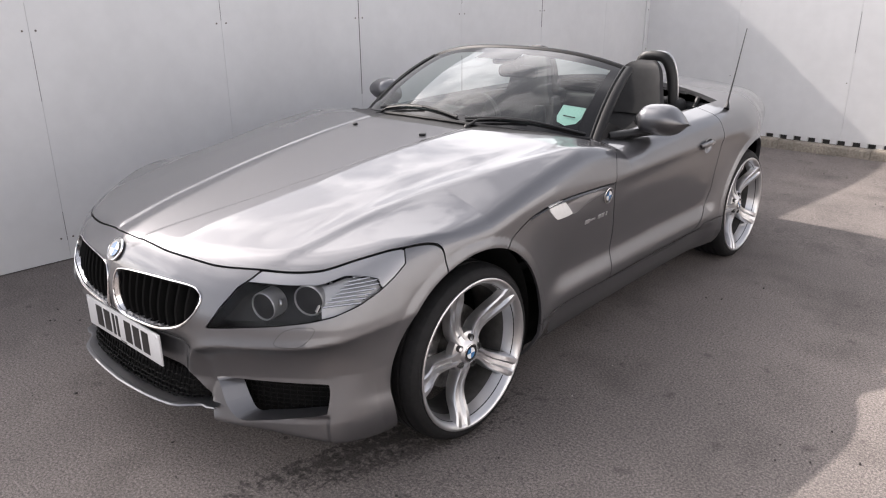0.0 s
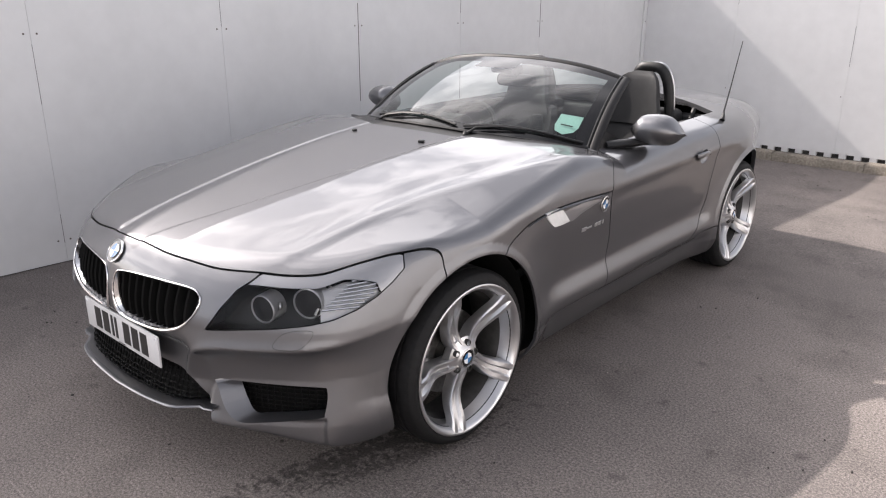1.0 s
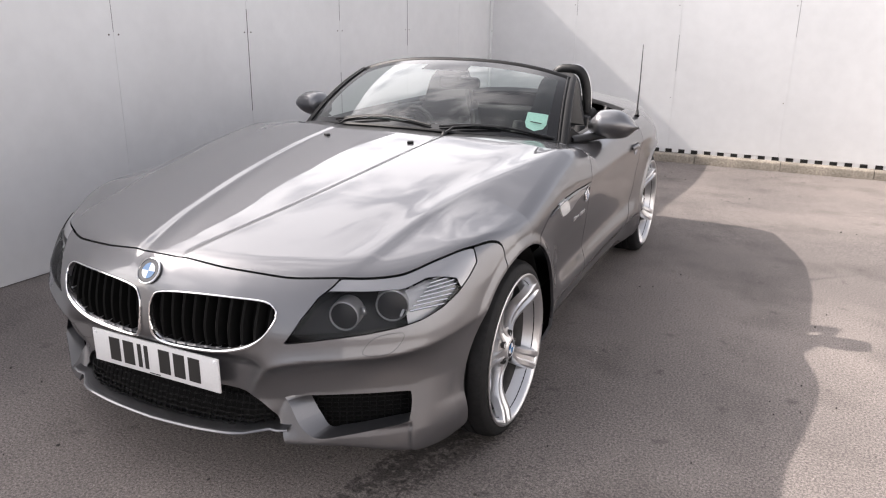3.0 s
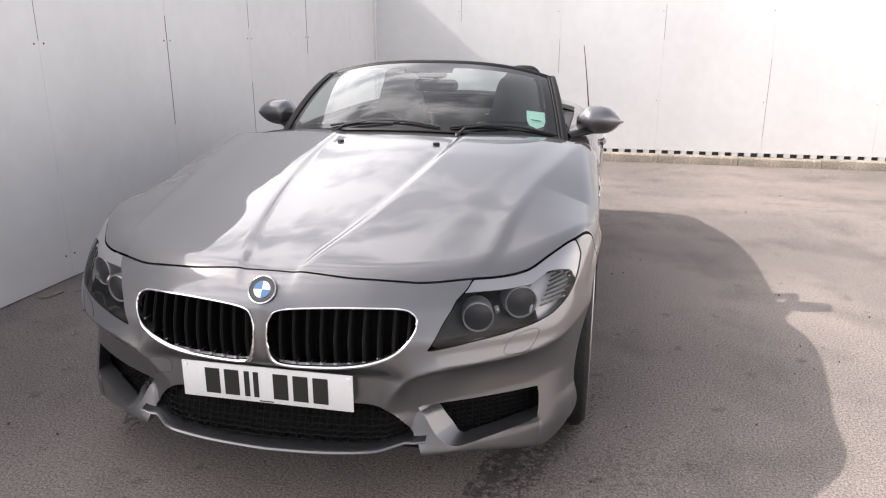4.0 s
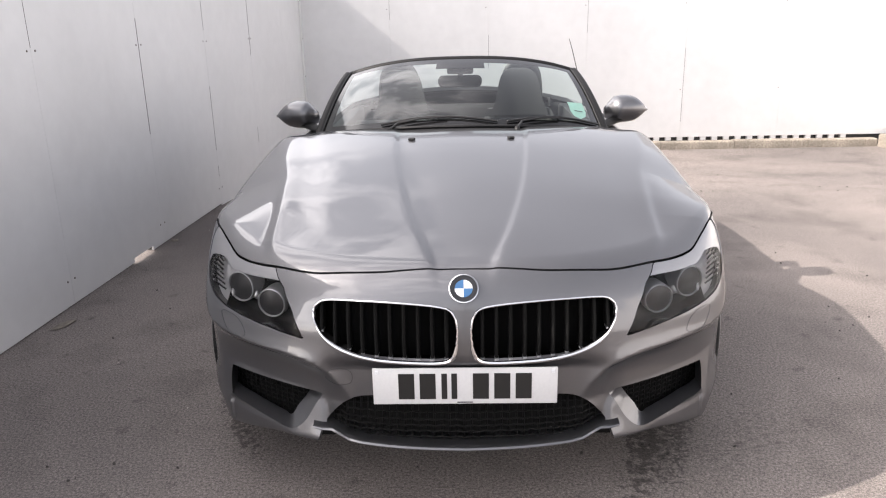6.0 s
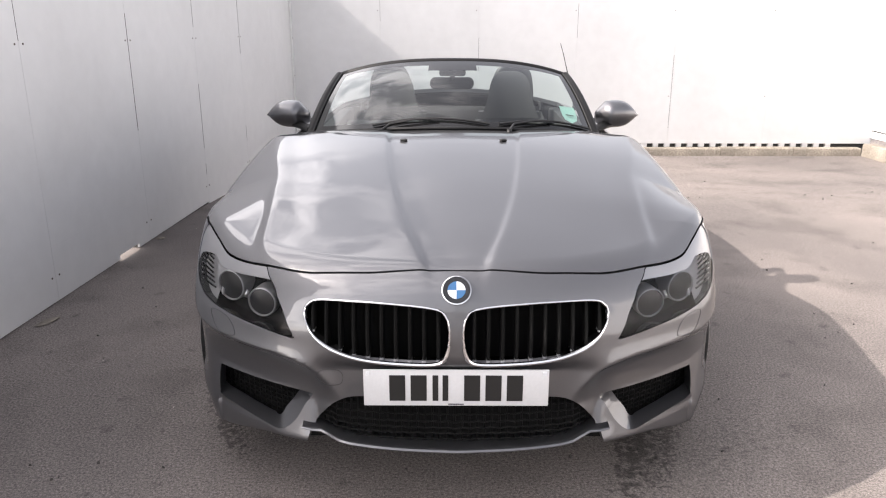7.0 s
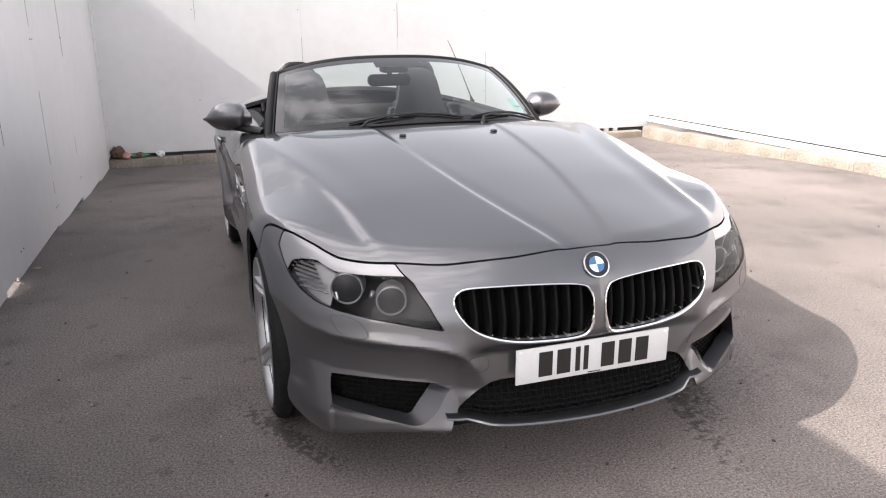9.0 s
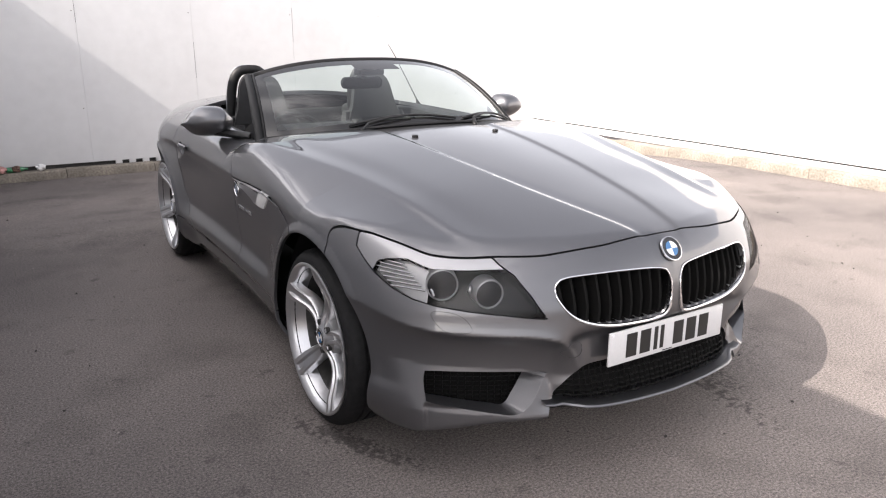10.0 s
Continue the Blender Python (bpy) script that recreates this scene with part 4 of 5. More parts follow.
lamp_v, lamp_f = trim(skin_v, skin_f, lamp)
for side in (1, -1):
    v, f = half(lamp_v, lamp_f, side)
    bucket = mesh_object("headlamp", inset(v, 0.085), f, BUCKET, car, "clear headlamp with twin round projectors under a silver brow", normals=body_normal(v))
    e = rim_edges(f)
    n = body_normal(v)
    wall_v = np.concatenate([v[e[:, 0]] - n[e[:, 0]] * 0.003, v[e[:, 1]] - n[e[:, 1]] * 0.003, v[e[:, 1]] - n[e[:, 1]] * 0.085, v[e[:, 0]] - n[e[:, 0]] * 0.085])
    m = len(e)
    r = np.arange(m)
    mesh_object("housing", wall_v, np.stack([r, r + m, r + 2 * m, r + 3 * m], 1), GLOSS, bucket)
    bv, bf = trim(v, f, lambda p: hood_front(p) + BROW_WIDTH(p))
    mesh_object("brow", inset(bv, 0.003), bf, BROW, bucket, "silver brow strip", normals=body_normal(bv))
    gv, gf = trim(v, f, lambda p: -(hood_front(p) + BROW_WIDTH(p)))
    ob = mesh_object("lens", gv, gf, LENS, bucket, "clear lens", normals=body_normal(gv))
    ob.visible_shadow = False
    for (px, py, pz), yaw, rad in (((0.577, -0.622, 0.624), 14, 0.043), ((0.690, -0.538, 0.648), 24, 0.047)):
        m4 = Matrix.Translation((side * px, py, pz)) @ Euler((0, 0, radians(side * yaw - 90))).to_matrix().to_4x4()
        bm = lathe([(-0.004, rad - 0.003), (0.006, rad - 0.0025), (0.0095, rad - 0.0002), (0.007, rad + 0.0024), (-0.05, rad + 0.003), (-0.05, rad - 0.003)], 32, closed=True)
        bm.transform(m4)
        part("projector_ring", bm, PEARL, bucket, "bright ring")
        bm = lathe([(0.0045, rad - 0.0027), (0.006, rad * 0.8), (0.009, rad * 0.45), (0.0105, rad * 0.2), (0.011, 0.001)], 32)
        bm.transform(m4)
        part("projector_lens", bm, BULB, bucket, "smoked glass projector")
    for k in range(9):
        raw = np.array([(0.762 + 0.002 * k, -0.55 + 0.016 * k, 0.648 + 0.0096 * k), (0.79 + 0.002 * k, -0.49 + 0.0175 * k, 0.644 + 0.0098 * k), (0.806 + 0.001 * k, -0.44 + 0.018 * k, 0.639 + 0.0102 * k)])
        rib = onto_body(raw)
        rib = (rib - body_normal(rib) * (0.011 + 0.0006 * k)) * np.array([side, 1, 1])
        part("reflector_rib", tube(rib, 0.0032, 6), CHROME, bucket, "chrome reflector rib")
    post = onto_body(np.array([(0.742, -0.565, 0.632), (0.74, -0.53, 0.672), (0.735, -0.49, 0.71)]))
    post = (post - body_normal(post) * 0.03) * np.array([side, 1, 1])
    part("reflector_post", tube(post, 0.0045, 8), SATIN, bucket)
    rv, rf = trim(gv, gf, lambda p: 0.62 * np.abs(p[:, 0]) + 0.785 * p[:, 1] - 0.035)
    mesh_object("reflector_bowl", inset(rv, 0.026), rf, PEARL, bucket, "silver reflector bowl", normals=body_normal(rv))
    chip = onto_body(np.array([(0.628, -0.6, 0.655), (0.632, -0.6, 0.63)]))
    chip = (chip - body_normal(chip) * 0.03) * np.array([side, 1, 1])
    part("bezel_strip", tube(chip, [0.006, 0.008], 8), SATIN, bucket, "bright strip between the projectors")

# ---- number plate: blank bars in place of the figures ----
plate = part("number_plate", box((-0.26, -0.8175, 0.384), (0.26, -0.8105, 0.495), 0.002), PLATE, car, "white number plate with black figures")
for x, w in ((-0.165, 0.045), (-0.105, 0.045), (-0.058, 0.016), (-0.03, 0.016), (0.045, 0.045), (0.105, 0.045), (0.165, 0.045)):
    part("figure_bar", box((x - w / 2, -0.8192, 0.4), (x + w / 2, -0.8172, 0.479), 0.0006, 1), INK, plate)
for x in (-0.247, 0.247):
    part("screw_cap", box((x - 0.006, -0.8195, 0.479), (x + 0.006, -0.8172, 0.49), 0.002), WHITE, plate)
part("maker_line", box((-0.022, -0.8185, 0.388), (0.022, -0.8172, 0.391)), BLACK, plate)


def roundel(name, m4, r, parent, label):
    """A round badge: dark ring, quartered blue and white field, bright rim."""
    bm = lathe([(0, 0.001), (0.003, r * 0.62), (0.003, r * 0.9)], 32)
    bm.transform(m4)
    ob = part(name, bm, GLOSS, parent, label)
    bm = lathe([(0.001, r * 0.9), (0.005, r * 0.93), (0.004, r), (0.0, r * 1.02)], 32)
    bm.transform(m4)
    part("rim", bm, CHROME, ob)
    for k in range(4):
        bm = bmesh.new()
        c = bm.verts.new((0.0042, 0, 0))
        arc = [bm.verts.new((0.0042, r * 0.6 * math.cos(w), r * 0.6 * math.sin(w))) for w in np.linspace(k * math.pi / 2, (k + 1) * math.pi / 2, 9)]
        for a, b in zip(arc, arc[1:]):
            bm.faces.new((c, a, b))
        bm.transform(m4)
        part("quarter", bm, BLUE if k % 2 else WHITE, ob)
    return ob


def facing(p, lift=0.001):
    """A pose on the skin whose x axis points out of it and whose z axis stays upright."""
    p = onto_body(np.array([p], float))
    n = Vector(body_normal(p)[0])
    u = (Vector((0, 0, 1)) - n * n.z).normalized()
    t = u.cross(n)
    m = Matrix((n, t, u)).transposed().to_4x4()
    return Matrix.Translation(Vector(p[0]) + n * lift) @ m


roundel("badge", facing((0, -0.785, 0.715)), 0.041, car, "round blue and white enamel badge")

# ---- wing vents with repeaters, small badges, model bars, handles, nozzles, washer covers ----
for side in (1, -1):
    path = [onto_body(np.array([[side * 0.9, y, VENT_LINE(y) - 0.006]]))[0] for y in np.linspace(0.3, 0.9, 13)]
    part("wing_vent", tube(path, [0.003 + 0.009 * math.sin(math.pi * i / 12) for i in range(13)], 6, flat=0.6), GLOSS, car, "slim dark wing vent")
    bm = bmesh.new()
    corners = [(0.412, 0.765), (0.47, 0.772), (0.515, 0.768), (0.575, 0.715), (0.578, 0.703), (0.50, 0.702), (0.465, 0.712)]
    shape = closed_spline(corners, 4)
    pts = onto_body(np.array([(side * 0.9, y, z) for y, z in shape]))
    nn = body_normal(pts)
    c = bm.verts.new(pts.mean(0) + nn.mean(0) * 0.009)
    a = [bm.verts.new(q + k * 0.006) for q, k in zip(pts, nn)]
    b = [bm.verts.new(q - k * 0.004) for q, k in zip(pts, nn)]
    for i in range(len(a)):
        j = (i + 1) % len(a)
        bm.faces.new((a[i], a[j], c))
        bm.faces.new((b[i], b[j], a[j], a[i]))
    part("side_repeater", bm, AMBERLESS, car, "pale side repeater lens", sharp=50)
    blade_shape = closed_spline([(0.53, 0.752), (0.6, 0.762), (0.7, 0.764), (0.80, 0.757), (0.835, 0.747), (0.78, 0.738), (0.68, 0.722), (0.60, 0.705)], 3)
    pts = onto_body(np.array([(side * 0.9, y, z - 0.008) for y, z in blade_shape]))
    nn = body_normal(pts)
    bm = bmesh.new()
    c = bm.verts.new(pts.mean(0) + nn.mean(0) * 0.006)
    a = [bm.verts.new(q + k * 0.002) for q, k in zip(pts, nn)]
    for i in range(len(a)):
        bm.faces.new((a[i], a[(i + 1) % len(a)], c))
    part("vent_blade", bm, BROW, car, "polished wing vent blade")
    roundel("side_badge", facing((side * 0.9, 0.867, 0.716), 0.002), 0.034, car, "small round enamel badge")
    for y0, w in ((0.725, 0.035), (0.765, 0.045), (0.822, 0.022), (0.85, 0.022), (0.88, 0.01)):
        bm = box((-0.001, -w / 2, -0.009 if w < 0.04 else -0.004), (0.002, w / 2, 0.009 if w < 0.04 else 0.004), 0.0008, 1)
        bm.transform(facing((side * 0.88, y0, 0.635)))
        part("model_bar", bm, SATIN, car)
    m4 = facing((side * 0.9, 1.815, 0.785))
    bm = lathe([(0.0008, 0.045), (-0.004, 0.04), (-0.008, 0.02), (-0.009, 0.001)], 28)
    bm.transform(m4 @ Matrix.Translation((0.0105, 0, -0.004)) @ Matrix.Diagonal((1, 1.0, 0.8, 1)))
    handle = part("handle_bowl", bm, PAINT, car)
    s = 1 if side > 0 else -1
    bm = tube([(0.004, -0.07, 0.004), (0.011, -0.055, 0.006), (0.015, 0.0, 0.008), (0.011, 0.055, 0.006), (0.004, 0.07, 0.004)], [0.008, 0.011, 0.0125, 0.011, 0.008], 8, flat=1.2)
    bm.transform(m4)
    part("door_handle", bm, PAINT, car, "body-coloured pull handle")
    m4 = facing((side * 0.213, 0.47, 0.95))
    bm = box((-0.002, -0.014, -0.01), (0.009, 0.014, 0.01), 0.004)
    bm.transform(m4)
    part("washer_nozzle", bm, BLACK, car, "black screen-washer nozzle")
    shape = closed_spline([(0.66, 0.533), (0.672, 0.566), (0.70, 0.583), (0.745, 0.585), (0.748, 0.565), (0.728, 0.533), (0.70, 0.525)], 4)
    loop = [Vector((side * x, front_y(x, z) - 0.0005, z)) for x, z in shape]
    part("washer_cover", tube(loop, 0.0009, 5, closed=True), SEAM, car, "headlamp washer cover")
shape = [(0.335, 0.425), (0.385, 0.43), (0.405, 0.445), (0.385, 0.475), (0.34, 0.47), (0.325, 0.45)]
loop = [Vector((-x, front_y(x, z) - 0.0005, z)) for x, z in closed_spline(shape, 4)]
part("tow_eye_cover", tube(loop, 0.0009, 5, closed=True), SEAM, car, "towing eye cover")


# ---- wheels ----
def make_wheel(turn):
    """A wheel about the origin with its outer face to +x; returns its root."""
    bm = lathe([(0.118, 0.2735), (0.115, 0.2775), (0.1, 0.272), (0.085, 0.258), (0.05, 0.248), (0.05, 0.238), (0.08, 0.2475), (0.1, 0.2545), (0.11, 0.2605), (0.1165, 0.2685)], 72, closed=True)
    wheel = part("wheel", bm, ALLOY, None, "silver five-spoke alloy wheel", sharp=60)
    # the barrel's dark colour carries the shade between the spokes
    part("barrel", lathe([(0.05, 0.239), (0.02, 0.229), (-0.06, 0.236), (-0.1, 0.255), (-0.1, 0.262)], 60), BARREL, wheel, "dusty inner rim, darkened for the shade between the spokes")
    edges = [(0.104, 0.2700), (0.110, 0.2765), (0.1125, 0.2805), (0.1115, 0.283), (0.1122, 0.287), (0.1095, 0.294), (0.103, 0.304), (0.095, 0.3125), (0.083, 0.318), (0.072, 0.3205)]
    tread = []
    for c in (0.052, 0.018, -0.018, -0.052):
        tread += [(c + 0.006, 0.3218), (c + 0.0045, 0.3145), (c - 0.0045, 0.3145), (c - 0.006, 0.3218)]
    prof = edges + tread + [(-a, r) for a, r in reversed(edges)] + [(-0.09, 0.25), (0.09, 0.25)]
    # tyre with shoulder blocks between cross cuts
    bm = lathe(prof, 96, closed=True)
    for k in range(60):
        w0, w1 = radians(6 * k), radians(6 * k + 4.4)
        for sgn in (1, -1):
            q = [bm.verts.new((sgn * x, r * math.cos(w + (0.02 if x < 0.08 else 0)), r * math.sin(w + (0.02 if x < 0.08 else 0)))) for w in (w0, w1) for x, r in ((0.062, 0.3226), (0.083, 0.3196), (0.098, 0.3125))]
            bm.faces.new((q[0], q[1], q[4], q[3]))
            bm.faces.new((q[1], q[2], q[5], q[4]))
    part("tyre", bm, RUBBER, wheel, "black low-profile tyre", sharp=35)
    for k in range(5):
        bm = bmesh.new()
        rows = []
        for i in range(13):
            q = i / 12
            r = 0.036 + 0.232 * q
            face = 0.083 - 0.02 * math.sin(math.pi * min(1, q * 1.25)) + 0.033 * max(0, q - 0.25) ** 1.5 / 0.65
            half_w = 0.0255 - 0.003 * math.sin(math.pi * min(1, q * 1.6)) + 0.014 * q ** 1.6
            bend = 0.010 * math.sin(2 * math.pi * min(1, q * 1.15)) * (1 - q)
            deep = 0.05 - 0.02 * q
            groove = 0.013 * min(1, 5 * q) * min(1, 5 * (1.04 - q))
            rows.append([bm.verts.new((face + dx, r, bend + s * half_w)) for s, dx in
                         ((-1.12, -deep), (-1.0, -0.006), (-0.86, 0.0), (-0.42, 0.0), (-0.22, -groove), (0.22, -groove), (0.42, 0.0), (0.86, 0.0), (1.0, -0.006), (1.12, -deep))])
        for a, b in zip(rows, rows[1:]):
            for i in range(9):
                bm.faces.new((a[i], a[i + 1], b[i + 1], b[i]))
            bm.faces.new((a[9], a[0], b[0], b[9]))
        bm.transform(Euler((radians(turn + 72 * k), 0, 0)).to_matrix().to_4x4())
        part("spoke", bm, ALLOY, wheel, sharp=28)
        bm = lathe([(0.083, 0.0095), (0.083, 0.012), (0.06, 0.013)], 14)
        bm.transform(Euler((radians(turn + 36 + 72 * k), 0, 0)).to_matrix().to_4x4() @ Matrix.Translation((0, 0.054, 0)))
        part("bolt_socket", bm, BARREL, wheel)
        bm = lathe([(0.064, 0.001), (0.07, 0.006), (0.066, 0.0085), (0.062, 0.0125)], 10)
        bm.transform(Euler((radians(turn + 36 + 72 * k), 0, 0)).to_matrix().to_4x4() @ Matrix.Translation((0, 0.054, 0)))
        part("wheel_bolt", bm, DISC, wheel)
    part("hub", lathe([(0.088, 0.034), (0.085, 0.04), (0.079, 0.047), (0.072, 0.06), (0.066, 0.074), (0.04, 0.08)], 40), ALLOY, wheel)
    roundel("hub_cap", Matrix.Translation((0.086, 0, 0)), 0.034, wheel, "round enamel hub cap")
    disc = part("brake_disc", lathe([(0.0, 0.075), (0.0, 0.155), (-0.02, 0.155), (-0.02, 0.075), (0.03, 0.07), (0.03, 0.001)], 48), DISC, wheel, "grey brake disc")
    bm = bmesh.new()
    for a, b in ((0, 1), (1, 2), (2, 3)):
        w0, w1 = radians(150 + 18 * a), radians(150 + 18 * b)
        q = [bm.verts.new((x, r * math.cos(w), r * math.sin(w))) for x in (-0.04, 0.022) for r, w in ((0.11, w0), (0.172, w0), (0.172, w1), (0.11, w1))]
        for face in ((0, 1, 2, 3), (7, 6, 5, 4), (0, 4, 5, 1), (1, 5, 6, 2), (2, 6, 7, 3), (3, 7, 4, 0)):
            bm.faces.new([q[i] for i in face])
    part("brake_caliper", bm, DISC, wheel, "cast grey caliper")
    return wheel


first = make_wheel(112)
first.parent = car
first.matrix_basis = pose(0.785, 0, 0.322, 0, 0, 0)
for x, y, turn, flip in ((0.771, 2.496, 0, 0), (-0.785, 0, -31, 180), (-0.771, 2.496, 17, 180)):
    copy_thing(first, pose(x, y, 0.322, 0, 0, flip) @ pose(0, 0, 0, turn, 0, 0))

# wheel housings and underbody
for side in (1, -1):
    for yc, rad in ((0.0, 0.386), (2.496, 0.394)):
        bm = bmesh.new()
        a = [[bm.verts.new((side * x, yc + rad * math.cos(w), 0.335 + rad * math.sin(w))) for w in np.linspace(-0.42, math.pi + 0.42, 29)] for x in (0.5, 0.845 if yc < 1 else 0.775)]
        for i in range(28):
            bm.faces.new((a[0][i], a[0][i + 1], a[1][i + 1], a[1][i]))
        bm.faces.new(a[0])
        part("wheel_housing", bm, DARK, car, "dark wheel-arch liner")
bm = box((-0.5, -0.62, 0.17), (0.5, 3.2, 0.34))
box((-0.8, 0.42, 0.165), (0.8, 2.08, 0.26), bm=bm)
box((-0.72, -0.56, 0.19), (0.72, -0.36, 0.24), bm=bm)
box((-0.55, 2.92, 0.22), (0.55, 3.1, 0.4), bm=bm)
part("underbody", bm, DARK, car, "dark underbody tray")


# ---- windscreen, pillars, wipers, mirrors ----
def screen_point(s, t, out=0.0):
    """A point of the windscreen: s from -1 to 1 across, t from foot to head; out: metres off the glass."""
    def at(s, t):
        x0 = 0.712 * s
        foot = Vector((x0, float(SCREEN_FOOT(abs(x0))), 0.957 - 0.062 * abs(s) ** 2.2))
        head = Vector((0.607 * s, 1.405 + 0.072 * abs(s) ** 2.4, 1.25 - 0.076 * abs(s) ** 2.6))
        return foot.lerp(head, t) + Vector((0, -0.35, 0.9)) * 0.03 * 4 * t * (1 - t)
    p = at(s, t)
    if not out:
        return p
    n = (at(s + 0.01, t) - at(s - 0.01, t)).cross(at(s, t + 0.01) - at(s, t - 0.01)).normalized()
    return p + n * out


def screen_sheet(name, mat, s_list, t_list, out, parent, label="", keep=None):
    bm = bmesh.new()
    grid = [[bm.verts.new(screen_point(s, t, out)) for t in t_list] for s in s_list]
    for i in range(len(s_list) - 1):
        for j in range(len(t_list) - 1):
            if keep is None or keep((s_list[i] + s_list[i + 1]) / 2, (t_list[j] + t_list[j + 1]) / 2):
                bm.faces.new((grid[i][j], grid[i + 1][j], grid[i + 1][j + 1], grid[i][j + 1]))
    bmesh.ops.delete(bm, geom=[q for q in bm.verts if not q.link_faces], context="VERTS")
    return part(name, bm, mat, parent, label)


S = sorted({*np.linspace(-1, 1, 41).round(4).tolist(), -0.92, 0.92, -0.2, 0.2})
T = sorted({*np.linspace(0, 1, 17).round(4).tolist(), 0.09, 0.86, 0.76})
screen = screen_sheet("windscreen", SCREEN, S, T, 0, car, "raked windscreen of faintly green glass with a black border", keep=lambda s, t: abs(s) < 0.92 and 0.09 < t < (0.76 if abs(s) < 0.2 else 0.86))
screen.visible_shadow = False
screen_sheet("border", FRIT, S, T, 0, screen, "black printed border", keep=lambda s, t: abs(s) > 0.92 or t < 0.09 or t > (0.76 if abs(s) < 0.2 else 0.86))
for side in (1, -1):
    path = [screen_point(side * (1.012 + 0.012 * t), t, -0.006) for t in np.linspace(-0.02, 0.985, 14)]
    part("screen_pillar", tube(path, [0.027 - 0.006 * t for t in np.linspace(0, 1, 14)], 10, flat=0.9), PILLAR, car, "dark satin windscreen pillar")
    path = [screen_point(side * 0.984, t, 0.004) for t in np.linspace(0.0, 0.97, 14)]
    part("pillar_seal", tube(path, 0.0045, 6), BLACK, car, "black rubber seal")
path = [screen_point(s, 0.99 - 0.012 * abs(s) ** 8, -0.008) for s in np.linspace(-1.02, 1.02, 33)]
part("screen_header", tube(path, 0.021, 10, flat=0.75), PILLAR, car, "dark windscreen header rail")
path = [screen_point(s, 0.02, 0.004) for s in np.linspace(-0.99, 0.99, 33)]
part("screen_seal", tube(path, 0.008, 6), BLACK, car, "black rubber seal")

for (s0, s1), (piv, mid) in (((-0.53, 0.24), ((-0.24, 0.735, 0.953), -0.14)), ((0.30, 0.96), ((0.33, 0.79, 0.945), 0.62))):
    blade = tube([screen_point(s, 0.055 + 0.055 * math.sin(math.pi * (s - s0) / (s1 - s0)), 0.009) for s in np.linspace(s0, s1, 16)], 0.006, 6)
    wiper = part("wiper", blade, BLACK, car, "black windscreen wiper")
    arm = [screen_point(s0 + 0.06, -0.01, 0.012), screen_point(s0 + (mid - s0) * 0.3, 0.05, 0.016), screen_point(s0 + (mid - s0) * 0.7, 0.085, 0.017), screen_point(mid + 0.05, 0.10, 0.013)]
    part("wiper_arm", tube(arm, [0.009, 0.0075, 0.006, 0.005], 6, flat=0.7), BLACK, wiper)
    part("pivot_cap", tube([arm[0] - Vector((0, 0.015, 0.02)), arm[0] + Vector((0, 0.0, 0.006))], [0.016, 0.011], 8), BLACK, wiper)

disc_shape = [(0.042, 0.05), (0.042, -0.012), (0.032, -0.04), (0.0, -0.056), (-0.032, -0.04), (-0.042, -0.012), (-0.042, 0.05)]
bm = bmesh.new()
ring = [bm.verts.new(screen_point(0.852 + a / 0.68, 0.238 + b / 0.52, -0.006)) for a, b in disc_shape]
bm.faces.new(ring)
holder = part("licence_disc_holder", bm, TAX, screen, "pale green paper disc stuck inside the screen")
bm = bmesh.new()
ring = [bm.verts.new(screen_point(0.852 + a / 0.68, 0.238 + b / 0.52, -0.004)) for a, b in ((-0.022, -0.004), (0.022, -0.008), (0.022, -0.014), (-0.022, -0.010))]
bm.faces.new(ring)
part("print_bar", bm, INK, holder)

